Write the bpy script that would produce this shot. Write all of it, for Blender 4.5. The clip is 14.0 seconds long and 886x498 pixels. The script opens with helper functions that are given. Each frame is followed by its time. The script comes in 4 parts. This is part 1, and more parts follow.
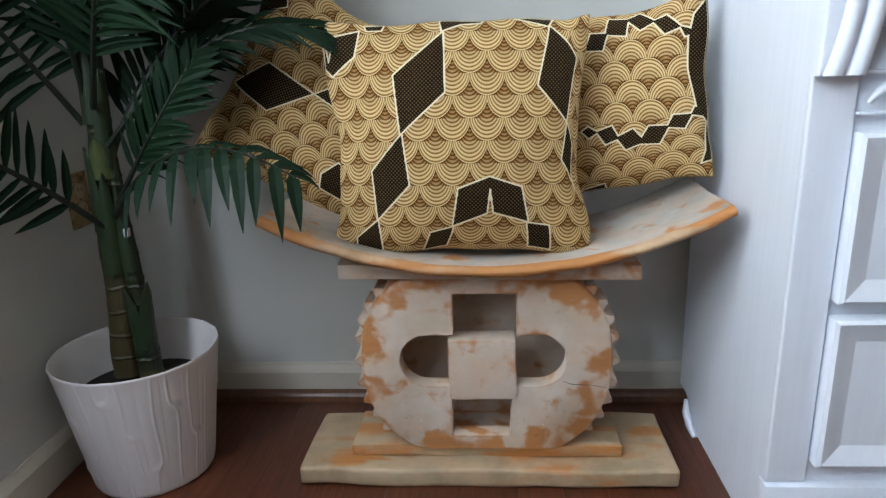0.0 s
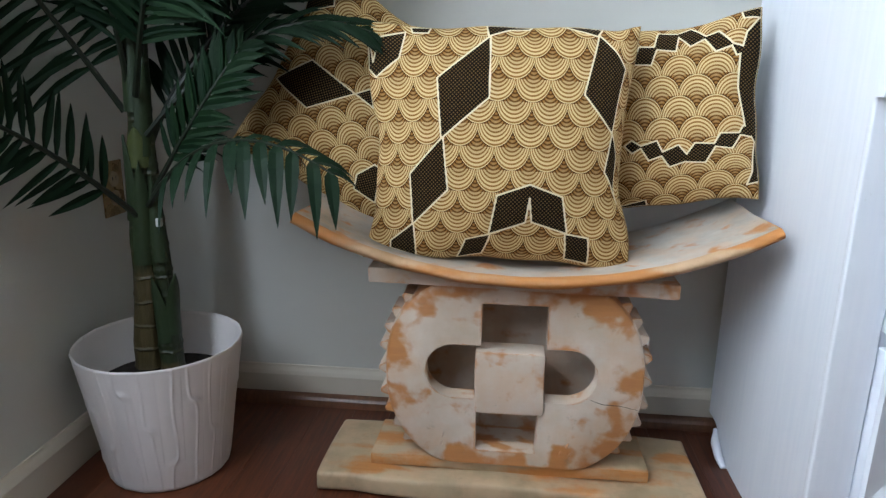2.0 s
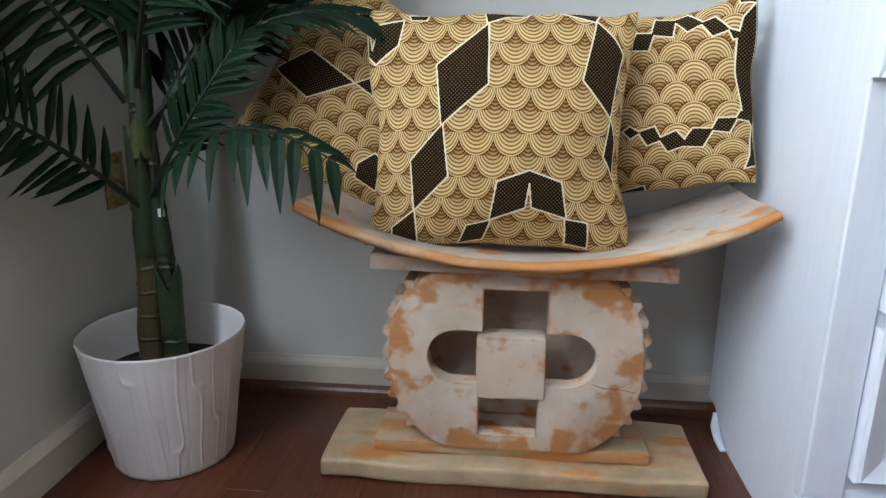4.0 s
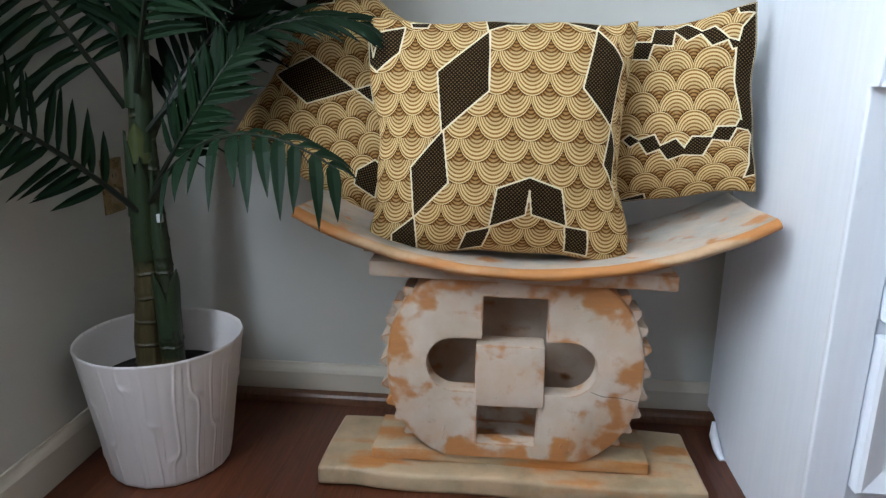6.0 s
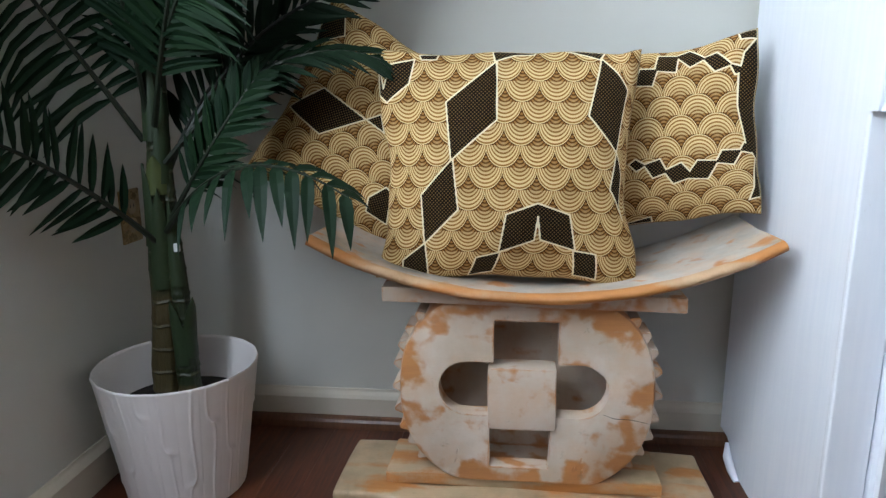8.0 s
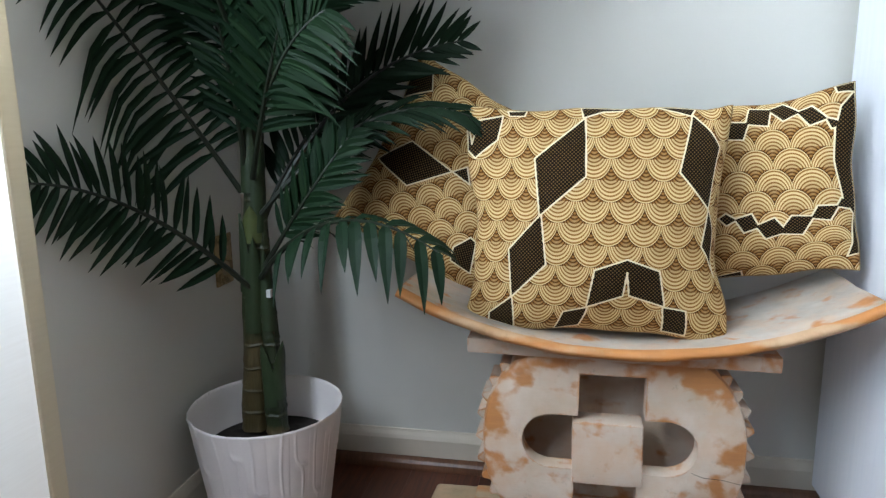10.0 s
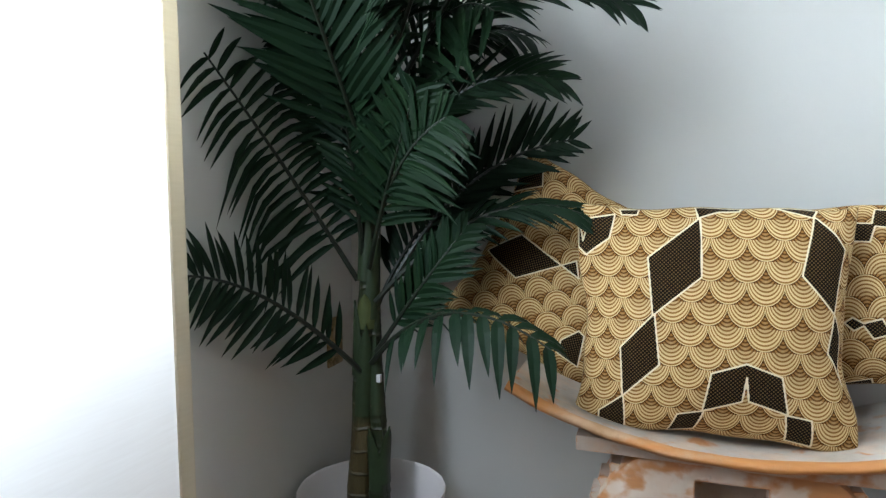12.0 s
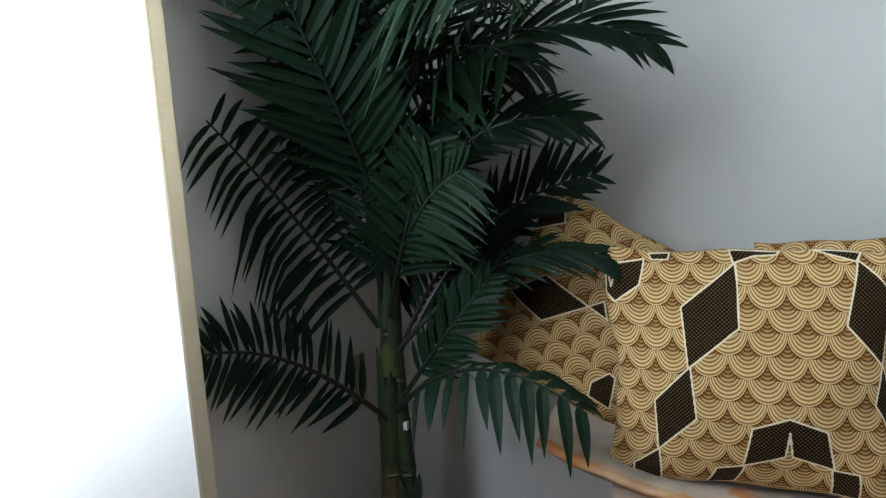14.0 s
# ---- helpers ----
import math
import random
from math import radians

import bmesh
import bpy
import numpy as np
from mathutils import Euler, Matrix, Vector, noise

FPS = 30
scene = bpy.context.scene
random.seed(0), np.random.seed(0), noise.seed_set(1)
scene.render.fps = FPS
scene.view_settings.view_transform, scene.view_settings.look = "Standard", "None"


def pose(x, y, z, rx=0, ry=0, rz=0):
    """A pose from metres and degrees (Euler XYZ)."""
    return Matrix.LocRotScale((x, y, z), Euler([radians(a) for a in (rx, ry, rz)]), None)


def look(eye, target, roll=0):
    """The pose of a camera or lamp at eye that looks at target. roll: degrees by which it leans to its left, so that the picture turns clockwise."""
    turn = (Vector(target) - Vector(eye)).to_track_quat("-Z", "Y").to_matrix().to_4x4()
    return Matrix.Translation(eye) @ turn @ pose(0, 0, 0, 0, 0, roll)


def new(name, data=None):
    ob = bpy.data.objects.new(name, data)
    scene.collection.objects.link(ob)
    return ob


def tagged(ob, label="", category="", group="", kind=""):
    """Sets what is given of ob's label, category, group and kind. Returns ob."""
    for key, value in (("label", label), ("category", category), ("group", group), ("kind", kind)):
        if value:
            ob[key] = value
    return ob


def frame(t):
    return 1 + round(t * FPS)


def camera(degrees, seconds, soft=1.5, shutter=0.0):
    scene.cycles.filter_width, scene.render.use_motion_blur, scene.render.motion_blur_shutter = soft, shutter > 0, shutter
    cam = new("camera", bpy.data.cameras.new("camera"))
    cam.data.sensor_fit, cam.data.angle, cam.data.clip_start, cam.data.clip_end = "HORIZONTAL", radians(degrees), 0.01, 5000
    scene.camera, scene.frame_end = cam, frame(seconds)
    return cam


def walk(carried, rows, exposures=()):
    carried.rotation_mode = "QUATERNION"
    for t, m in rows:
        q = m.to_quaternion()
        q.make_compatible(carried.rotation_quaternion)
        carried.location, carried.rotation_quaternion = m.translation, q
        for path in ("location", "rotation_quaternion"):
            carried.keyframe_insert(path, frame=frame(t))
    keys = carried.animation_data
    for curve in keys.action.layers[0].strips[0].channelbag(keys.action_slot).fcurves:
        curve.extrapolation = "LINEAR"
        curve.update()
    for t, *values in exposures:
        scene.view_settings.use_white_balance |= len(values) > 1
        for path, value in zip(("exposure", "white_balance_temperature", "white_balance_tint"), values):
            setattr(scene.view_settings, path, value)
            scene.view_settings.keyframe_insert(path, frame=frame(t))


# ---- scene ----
cam = camera(67.85, 14.0, soft=1.35)
ROWS = [
    (0.0, 0.0833, 0.1785, 0.7868, 4.45, -16.45, -2.24),
    (0.5, 0.0811, 0.1856, 0.7631, 4.42, -16.91, -0.04),
    (1.0, 0.0696, 0.1953, 0.7643, 5.51, -15.24, 1.20),
    (1.5, 0.0559, 0.1978, 0.7691, 6.07, -14.73, 0.93),
    (2.0, 0.0525, 0.1923, 0.7634, 5.96, -14.91, 0.72),
    (2.5, 0.0501, 0.1807, 0.7572, 5.80, -14.96, 1.02),
    (3.0, 0.0500, 0.1775, 0.7495, 5.97, -15.58, 0.61),
    (5.5, 0.0463, 0.1786, 0.7488, 5.61, -14.48, -0.04),
    (6.0, 0.0440, 0.1786, 0.7455, 5.49, -14.45, 0.57),
    (6.5, 0.0465, 0.1765, 0.7486, 5.50, -13.85, 0.58),
    (7.0, 0.0462, 0.1724, 0.7538, 5.38, -13.52, 0.35),
    (9.5, 0.0247, 0.1482, 0.7885, 9.68, -11.16, -1.04),
    (10.0, -0.0073, 0.1465, 0.8177, 11.35, -10.79, -0.78),
    (10.5, -0.0336, 0.1359, 0.8320, 14.05, -9.88, -1.31),
    (11.0, -0.0462, 0.1247, 0.8477, 16.33, -8.37, -1.45),
    (11.5, -0.0476, 0.1099, 0.8627, 18.24, -6.16, -1.00),
    (12.0, -0.0446, 0.1122, 0.8683, 18.80, -4.83, -0.36),
    (12.5, -0.0437, 0.1215, 0.9043, 18.89, -4.53, -1.18),
    (13.0, -0.0490, 0.1107, 0.9370, 18.89, -3.81, -1.33),
    (13.5, -0.0427, 0.1155, 0.9502, 20.24, -3.91, -1.80),
    (14.0, -0.0663, 0.1691, 1.0174, 20.39, -7.71, -3.44),
]
EXPOSURES = [(0.0, -0.36), (1.5, -0.28), (7.0, -0.26), (10.0, -0.06), (11.0, -0.02), (12.0, -0.12), (13.0, -0.36), (14.0, -0.66)]
walk(cam, [(t, pose(x, y, z, 90 + pitch, 0, yaw) @ pose(0, 0, 0, 0, 0, roll)) for t, x, y, z, yaw, pitch, roll in ROWS], EXPOSURES)

# ---- world and light ----
WALL_X, WALL_Y, ROOM_X, ROOM_Y, ROOM_Z = -0.79, 1.592, 3.2, -3.6, 2.5
WIN_Y0, WIN_Y1, WIN_Z0, WIN_Z1 = -1.30, 0.80, 0.22, 2.3
world = bpy.data.worlds.new("sky")
scene.world = world
world.use_nodes = True
wn = world.node_tree
sky = wn.nodes.new("ShaderNodeTexSky")
sky.sky_type, sky.sun_disc = "NISHITA", False
sky.sun_elevation, sky.sun_rotation = radians(40), radians(250)
wn.links.new(sky.outputs[0], wn.nodes["Background"].inputs[0])
wn.nodes["Background"].inputs[1].default_value = 0.10


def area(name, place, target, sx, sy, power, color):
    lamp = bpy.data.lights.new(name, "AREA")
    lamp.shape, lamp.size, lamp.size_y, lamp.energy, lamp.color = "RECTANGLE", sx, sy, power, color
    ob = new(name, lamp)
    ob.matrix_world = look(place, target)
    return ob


# daylight in the window's opening: its open part, and the part behind the curtain
LIT_Y0, LIT_Y1, LIT_Z0, LIT_Z1 = -1.15, -0.15, 1.72, WIN_Z1 - 0.03
area("window_daylight", (WALL_X - 0.06, (LIT_Y0 + LIT_Y1) / 2, (LIT_Z0 + LIT_Z1) / 2), (0, (LIT_Y0 + LIT_Y1) / 2, (LIT_Z0 + LIT_Z1) / 2),
     LIT_Y1 - LIT_Y0, LIT_Z1 - LIT_Z0, 56.0, (0.66, 0.81, 1.0))
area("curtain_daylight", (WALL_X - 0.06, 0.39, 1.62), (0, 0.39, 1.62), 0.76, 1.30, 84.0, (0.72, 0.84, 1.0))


# ---- materials ----
class Nodes:
    """A short way to write node trees."""

    def __init__(self, name):
        self.mat = bpy.data.materials.new(name)
        self.mat.use_nodes = True
        self.tree = self.mat.node_tree
        self.bsdf = self.tree.nodes["Principled BSDF"]

    def put(self, socket, value):
        if isinstance(value, bpy.types.NodeSocket):
            self.tree.links.new(value, socket)
        elif isinstance(value, (tuple, list)) and len(value) == 3 and socket.type == "RGBA":
            socket.default_value = (*value, 1)
        else:
            socket.default_value = value

    def math(self, op, a, b=0.0, c=0.0):
        n = self.tree.nodes.new("ShaderNodeMath")
        n.operation = op
        for s, v in zip(n.inputs, (a, b, c)):
            self.put(s, v)
        return n.outputs[0]

    def coords(self, kind="Object"):
        return self.tree.nodes.new("ShaderNodeTexCoord").outputs[kind]

    def mapping(self, vec, scale=(1, 1, 1), rot=(0, 0, 0), loc=(0, 0, 0)):
        n = self.tree.nodes.new("ShaderNodeMapping")
        self.put(n.inputs["Vector"], vec)
        n.inputs["Scale"].default_value, n.inputs["Rotation"].default_value, n.inputs["Location"].default_value = scale, rot, loc
        return n.outputs[0]

    def noise(self, scale, detail=4.0, rough=0.55, vec=None, distortion=0.0):
        n = self.tree.nodes.new("ShaderNodeTexNoise")
        n.inputs["Scale"].default_value, n.inputs["Detail"].default_value = scale, detail
        n.inputs["Roughness"].default_value, n.inputs["Distortion"].default_value = rough, distortion
        if vec is not None:
            self.put(n.inputs["Vector"], vec)
        return n.outputs[0]

    def ramp(self, value, stops, smooth=False):
        n = self.tree.nodes.new("ShaderNodeValToRGB")
        if smooth:
            n.color_ramp.interpolation = "EASE"
        el = n.color_ramp.elements
        while len(el) < len(stops):
            el.new(0.5)
        for e, (p, c) in zip(el, stops):
            e.position = p
            e.color = (*c, 1) if isinstance(c, tuple) else (c, c, c, 1)
        self.put(n.inputs[0], value)
        return n.outputs[0]

    def mix(self, f, a, b, blend="MIX"):
        n = self.tree.nodes.new("ShaderNodeMix")
        n.data_type, n.blend_type = "RGBA", blend
        self.put(n.inputs[0], f), self.put(n.inputs[6], a), self.put(n.inputs[7], b)
        return n.outputs[2]

    def split(self, vec):
        n = self.tree.nodes.new("ShaderNodeSeparateXYZ")
        self.put(n.inputs[0], vec)
        return n.outputs

    def bump(self, height, strength=0.3, distance=0.002):
        n = self.tree.nodes.new("ShaderNodeBump")
        n.inputs["Strength"].default_value, n.inputs["Distance"].default_value = strength, distance
        self.put(n.inputs["Height"], height)
        self.put(self.bsdf.inputs["Normal"], n.outputs[0])

    def done(self, color=None, rough=0.6, metal=0.0, spec=0.5):
        if color is not None:
            self.put(self.bsdf.inputs["Base Color"], color)
        self.put(self.bsdf.inputs["Roughness"], rough)
        self.put(self.bsdf.inputs["Metallic"], metal)
        self.bsdf.inputs["Specular IOR Level"].default_value = spec
        return self.mat


def painted(name, color, stain, rough=0.55, bump=0.15):
    n = Nodes(name)
    o = n.coords()
    big = n.ramp(n.noise(2.3, 5, vec=o), [(0.35, 0.0), (0.75, 1.0)])
    fine = n.noise(160, 2, vec=o)
    n.bump(fine, bump, 0.001)
    return n.done(n.mix(n.math("MULTIPLY", big, 0.35), color, stain), n.math("MULTIPLY_ADD", fine, 0.15, rough - 0.07))


def brushed_paint(name, color, stain):
    """White paint laid on with a brush: faint upright streaks, scuffs."""
    n = Nodes(name)
    o = n.coords()
    streak = n.noise(9, 6, vec=n.mapping(o, (9, 9, 0.5)))
    scuff = n.ramp(n.noise(14, 8, 0.7, vec=n.mapping(o, (3, 3, 1))), [(0.66, 0.0), (0.74, 1.0)])
    c = n.mix(n.ramp(streak, [(0.35, 0.0), (0.7, 0.55)]), color, stain)
    c = n.mix(n.math("MULTIPLY", scuff, 0.22), c, (0.42, 0.38, 0.34))
    # knocks in the paint: rare small brown chips
    chip = n.ramp(n.noise(38, 3, 0.6, vec=n.mapping(o, (1, 1, 1.6), loc=(4, 2, 7))), [(0.765, 0.0), (0.785, 1.0)])
    c = n.mix(n.math("MULTIPLY", chip, 0.55), c, (0.36, 0.25, 0.15))
    n.bump(streak, 0.22, 0.0015)
    return n.done(c, 0.42)


def whitewash(name, cover, wash_a, wash_b, rim=False, stretch=1.0, edge=0.14):
    """Whitewashed carved wood, rubbed through to the orange wood in patches. cover: how much of the wash is left; rim: more rubbed round the wheel's rim."""
    n = Nodes(name)
    o = n.coords()
    patches = n.noise(19, 2.5, 0.5, vec=n.mapping(o, (stretch, 1.0, 1.1)), distortion=0.25)
    small = n.noise(75, 5, 0.65, vec=o)
    rub = n.math("ADD", patches, n.math("MULTIPLY_ADD", small, 0.16, -0.08))
    # edges are rubbed through to the wood
    soft, true = n.tree.nodes.new("ShaderNodeBevel"), n.tree.nodes.new("ShaderNodeNewGeometry")
    soft.samples, soft.inputs["Radius"].default_value = 6, 0.010
    dot = n.tree.nodes.new("ShaderNodeVectorMath")
    dot.operation = "DOT_PRODUCT"
    n.put(dot.inputs[0], soft.outputs[0]), n.put(dot.inputs[1], true.outputs["Normal"])
    worn = n.ramp(n.math("SUBTRACT", 1.0, dot.outputs["Value"]), [(0.03, 0.0), (0.25, 1.0)])
    rub = n.math("ADD", rub, n.math("MULTIPLY", worn, edge))
    if rim:
        p = n.split(o)
        ex, ez = n.math("DIVIDE", p[0], 0.232), n.math("DIVIDE", n.math("SUBTRACT", p[2], 0.238), 0.19)
        r = n.math("SQRT", n.math("MULTIPLY_ADD", ex, ex, n.math("MULTIPLY", ez, ez)))
        rub = n.math("ADD", rub, n.math("MULTIPLY", n.ramp(r, [(0.72, 0.0), (0.96, 1.0)]), 0.15))
    bare = n.ramp(rub, [(cover, 0.0), (cover + 0.17, 1.0)], True)
    grey = n.ramp(n.noise(6.5, 6, 0.6, vec=o), [(0.38, 0.0), (0.66, 1.0)])
    wash = n.mix(grey, wash_a, wash_b)
    pinkish = n.ramp(n.noise(17, 4, 0.6, vec=n.mapping(o, loc=(3, 1, 2))), [(0.42, 0.0), (0.62, 1.0)])
    wash = n.mix(n.math("MULTIPLY", pinkish, 0.42), wash, (0.66, 0.42, 0.25))
    grain = n.noise(30, 5, 0.6, vec=n.mapping(o, (0.6, 4, 4)))
    wood = n.mix(grain, (0.62, 0.25, 0.060), (0.42, 0.15, 0.032))
    c = n.mix(n.math("MULTIPLY", bare, 0.90), wash, wood)
    dirt = n.ramp(n.noise(34, 8, 0.75, vec=o), [(0.60, 0.0), (0.72, 1.0)])
    c = n.mix(n.math("MULTIPLY", dirt, 0.5), c, (0.25, 0.18, 0.10))
    n.bump(n.math("SUBTRACT", n.math("MULTIPLY", n.noise(120, 4, vec=n.mapping(o, (0.3, 1, 1))), 0.6), n.math("MULTIPLY", bare, 0.6)), 0.5, 0.0020)
    return n.done(c, n.math("MULTIPLY_ADD", small, 0.25, 0.38))


def board_wood(name, dark, light, rough=0.32):
    n = Nodes(name)
    rnd = n.tree.nodes.new("ShaderNodeObjectInfo").outputs["Random"]
    o = n.coords()
    sh = n.tree.nodes.new("ShaderNodeVectorMath")
    sh.operation = "ADD"
    n.put(sh.inputs[0], o)
    comb = n.tree.nodes.new("ShaderNodeCombineXYZ")
    n.put(comb.inputs[0], n.math("MULTIPLY", rnd, 37.0)), n.put(comb.inputs[1], n.math("MULTIPLY", rnd, 91.0))
    n.put(sh.inputs[1], comb.outputs[0])
    grain = n.noise(22, 8, 0.65, vec=n.mapping(sh.outputs[0], (5, 0.35, 1)), distortion=0.6)
    pores = n.noise(220, 3, 0.6, vec=n.mapping(sh.outputs[0], (3, 0.12, 1)))
    c = n.mix(n.ramp(grain, [(0.3, 0.0), (0.72, 1.0)]), dark, light)
    c = n.mix(n.math("MULTIPLY", n.ramp(pores, [(0.55, 0.0), (0.7, 1.0)]), 0.5), c, tuple(v * 0.35 for v in dark))
    tone = n.math("MULTIPLY_ADD", rnd, 0.30, 0.82)
    c = n.mix(1.0, c, n.mix(0.0, tone, tone), "MULTIPLY")
    n.bump(pores, 0.12, 0.0006)
    return n.done(c, n.math("MULTIPLY_ADD", grain, 0.2, rough - 0.06))


def plain(name, color, rough=0.5, metal=0.0, vary=0.2, scale=30):
    n = Nodes(name)
    v = n.noise(scale, 5, vec=n.coords())
    c = n.mix(n.math("MULTIPLY", v, vary * 2), color, tuple(x * 0.6 for x in color))
    return n.done(c, n.math("MULTIPLY_ADD", v, 0.2, rough - 0.1), metal)


WALL_PAINT = painted("wall_paint", (0.60, 0.59, 0.54), (0.54, 0.53, 0.48), 0.6, 0.12)
CEILING_PAINT = painted("ceiling_paint", (0.78, 0.78, 0.77), (0.72, 0.72, 0.71), 0.75)
# unseen south wall: kept dark so that it returns little fill light
SOUTH_DIM = painted("south_dim_paint", (0.17, 0.14, 0.11), (0.14, 0.12, 0.09), 0.7)
# unseen east wall: bright warm colour picked for the fill it bounces back
EAST_BOUNCE = painted("east_bounce_paint", (0.54, 0.42, 0.28), (0.47, 0.37, 0.24), 0.7)
TRIM_PAINT = painted("trim_paint", (0.62, 0.555, 0.46), (0.52, 0.46, 0.37), 0.45, 0.08)
CABINET_PAINT = brushed_paint("cabinet_paint", (0.87, 0.90, 0.96), (0.79, 0.83, 0.91))
STOOL_WASH = whitewash("stool_wash", 0.53, (0.67, 0.555, 0.46), (0.56, 0.45, 0.35))
WHEEL_WASH = whitewash("wheel_wash", 0.545, (0.71, 0.60, 0.505), (0.56, 0.445, 0.33), True)
SEAT_WASH = whitewash("seat_wash", 0.555, (0.56, 0.51, 0.45), (0.32, 0.28, 0.23))
RIM_WOOD = whitewash("rim_wood", 0.35, (0.56, 0.38, 0.22), (0.34, 0.18, 0.07), False, 0.25)
BASE_WASH = whitewash("base_wash", 0.53, (0.50, 0.38, 0.24), (0.35, 0.255, 0.15), False, 0.3)
STEP_WASH = whitewash("step_wash", 0.45, (0.52, 0.40, 0.26), (0.38, 0.28, 0.16), False, 0.22)
FLOOR_WOOD = board_wood("floor_wood", (0.050, 0.013, 0.006), (0.16, 0.046, 0.018))
SHOE_WOOD = board_wood("shoe_wood", (0.10, 0.042, 0.020), (0.18, 0.075, 0.035), 0.35)
POT_WHITE = plain("pot_glaze", (0.77, 0.705, 0.67), 0.38, 0.0, 0.06, 6)
SOIL = plain("soil", (0.025, 0.018, 0.013), 0.95, 0.0, 0.5, 90)
BRASS = plain("brass", (0.42, 0.29, 0.14), 0.28, 1.0, 0.15, 60)
IVORY = plain("ivory_plastic", (0.40, 0.29, 0.17), 0.4, 0.0, 0.1, 40)
DARK = plain("dark_slot", (0.02, 0.017, 0.015), 0.6)
TAG_WHITE = plain("white_tag", (0.75, 0.75, 0.72), 0.5)


def leaf_material():
    n = Nodes("palm_leaf")
    rnd = n.tree.nodes.new("ShaderNodeNewGeometry").outputs["Random Per Island"]
    v = n.noise(24, 4, vec=n.coords())
    c = n.mix(rnd, (0.0045, 0.016, 0.0055), (0.011, 0.030, 0.009))
    c = n.mix(n.math("MULTIPLY", v, 0.5), c, (0.004, 0.012, 0.009))
    n.bump(n.noise(300, 2, vec=n.coords()), 0.1, 0.0005)
    return n.done(c, n.math("MULTIPLY_ADD", v, 0.2, 0.46), 0.0, 0.14)


def bark_material(name, turn_z):
    """Ringed cane: brown below turn_z, green above."""
    n = Nodes(name)
    o = n.coords()
    z = n.split(o)[2]
    ring = n.math("FRACT", n.math("MULTIPLY_ADD", z, 20.0, n.math("MULTIPLY", n.noise(12, 3, vec=o), 0.5)))
    band = n.ramp(ring, [(0.0, 1.0), (0.10, 0.0), (0.92, 0.0), (1.0, 1.0)])
    fibre = n.noise(60, 5, vec=n.mapping(o, (2.5, 2.5, 0.35)))
    low = n.ramp(n.math("ADD", z, n.math("MULTIPLY_ADD", n.noise(16, 3, vec=o), 0.16, -0.08)), [(turn_z, 0.0), (turn_z + 0.07, 1.0)])
    green = n.mix(fibre, (0.010, 0.018, 0.005), (0.026, 0.036, 0.010))
    brown = n.mix(fibre, (0.046, 0.034, 0.012), (0.10, 0.072, 0.026))
    c = n.mix(low, brown, green)
    c = n.mix(n.math("MULTIPLY", band, 0.6), c, (0.075, 0.070, 0.034))
    n.bump(n.math("ADD", fibre, n.math("MULTIPLY", band, 0.8)), 0.8, 0.004)
    return n.done(c, 0.5)


LEAF, BARK, SIDE_BARK = leaf_material(), bark_material("palm_trunk", 0.17), bark_material("palm_side_cane", -0.06)
SHEATH = plain("leaf_sheath", (0.026, 0.046, 0.016), 0.5, 0.0, 0.4, 50)
YOUNG = plain("young_sheath", (0.085, 0.105, 0.030), 0.5, 0.0, 0.4, 50)
STEM = plain("leaf_stem", (0.012, 0.018, 0.009), 0.42, 0.0, 0.4, 40)


def curtain_material(name, thread, weft, sheer):
    n = Nodes(name)
    o = n.coords()
    weave = n.noise(260, 2, vec=n.mapping(o, (0.06, 0.06, 1.0)))
    n.tree.nodes.remove(n.bsdf)
    dif, tra, mx = (n.tree.nodes.new(k) for k in ("ShaderNodeBsdfDiffuse", "ShaderNodeBsdfTranslucent", "ShaderNodeMixShader"))
    c = n.mix(weave, thread, weft)
    n.put(dif.inputs[0], c), n.put(tra.inputs[0], c)
    mx.inputs[0].default_value = sheer
    n.put(mx.inputs[1], dif.outputs[0]), n.put(mx.inputs[2], tra.outputs[0])
    n.put(n.tree.nodes["Material Output"].inputs[0], mx.outputs[0])
    return n.mat


CURTAIN = curtain_material("curtain_cloth", (0.93, 0.91, 0.86), (0.86, 0.83, 0.77), 0.82)
HEM = curtain_material("curtain_hem", (0.74, 0.68, 0.55), (0.66, 0.60, 0.47), 0.45)
GLASS_FRAME = painted("window_paint", (0.8, 0.8, 0.79), (0.72, 0.72, 0.7), 0.4)


# ---- mesh helpers ----
def mesh_object(name, bm, material, parent=None, label="", smooth=0.0):
    me = bpy.data.meshes.new(name)
    bm.normal_update()
    bm.to_mesh(me)
    bm.free()
    for m in (material if isinstance(material, (list, tuple)) else [material]):
        me.materials.append(m)
    if smooth:
        for p in me.polygons:
            p.use_smooth = True
        me.set_sharp_from_angle(angle=radians(smooth))
    ob = new(name, me)
    if parent is not None:
        ob.parent = parent
    if label:
        ob["label"] = label
    return ob


def part(name, bm, material, parent, label="", smooth=0.0):
    return mesh_object(name, bm, material, parent, label, smooth)


def thing(name, place, label, category, group=""):
    ob = new(name)
    ob.location = place
    return tagged(ob, label, category, group)


def structure(ob, label="", category=""):
    return tagged(ob, label, category, "", "structure")


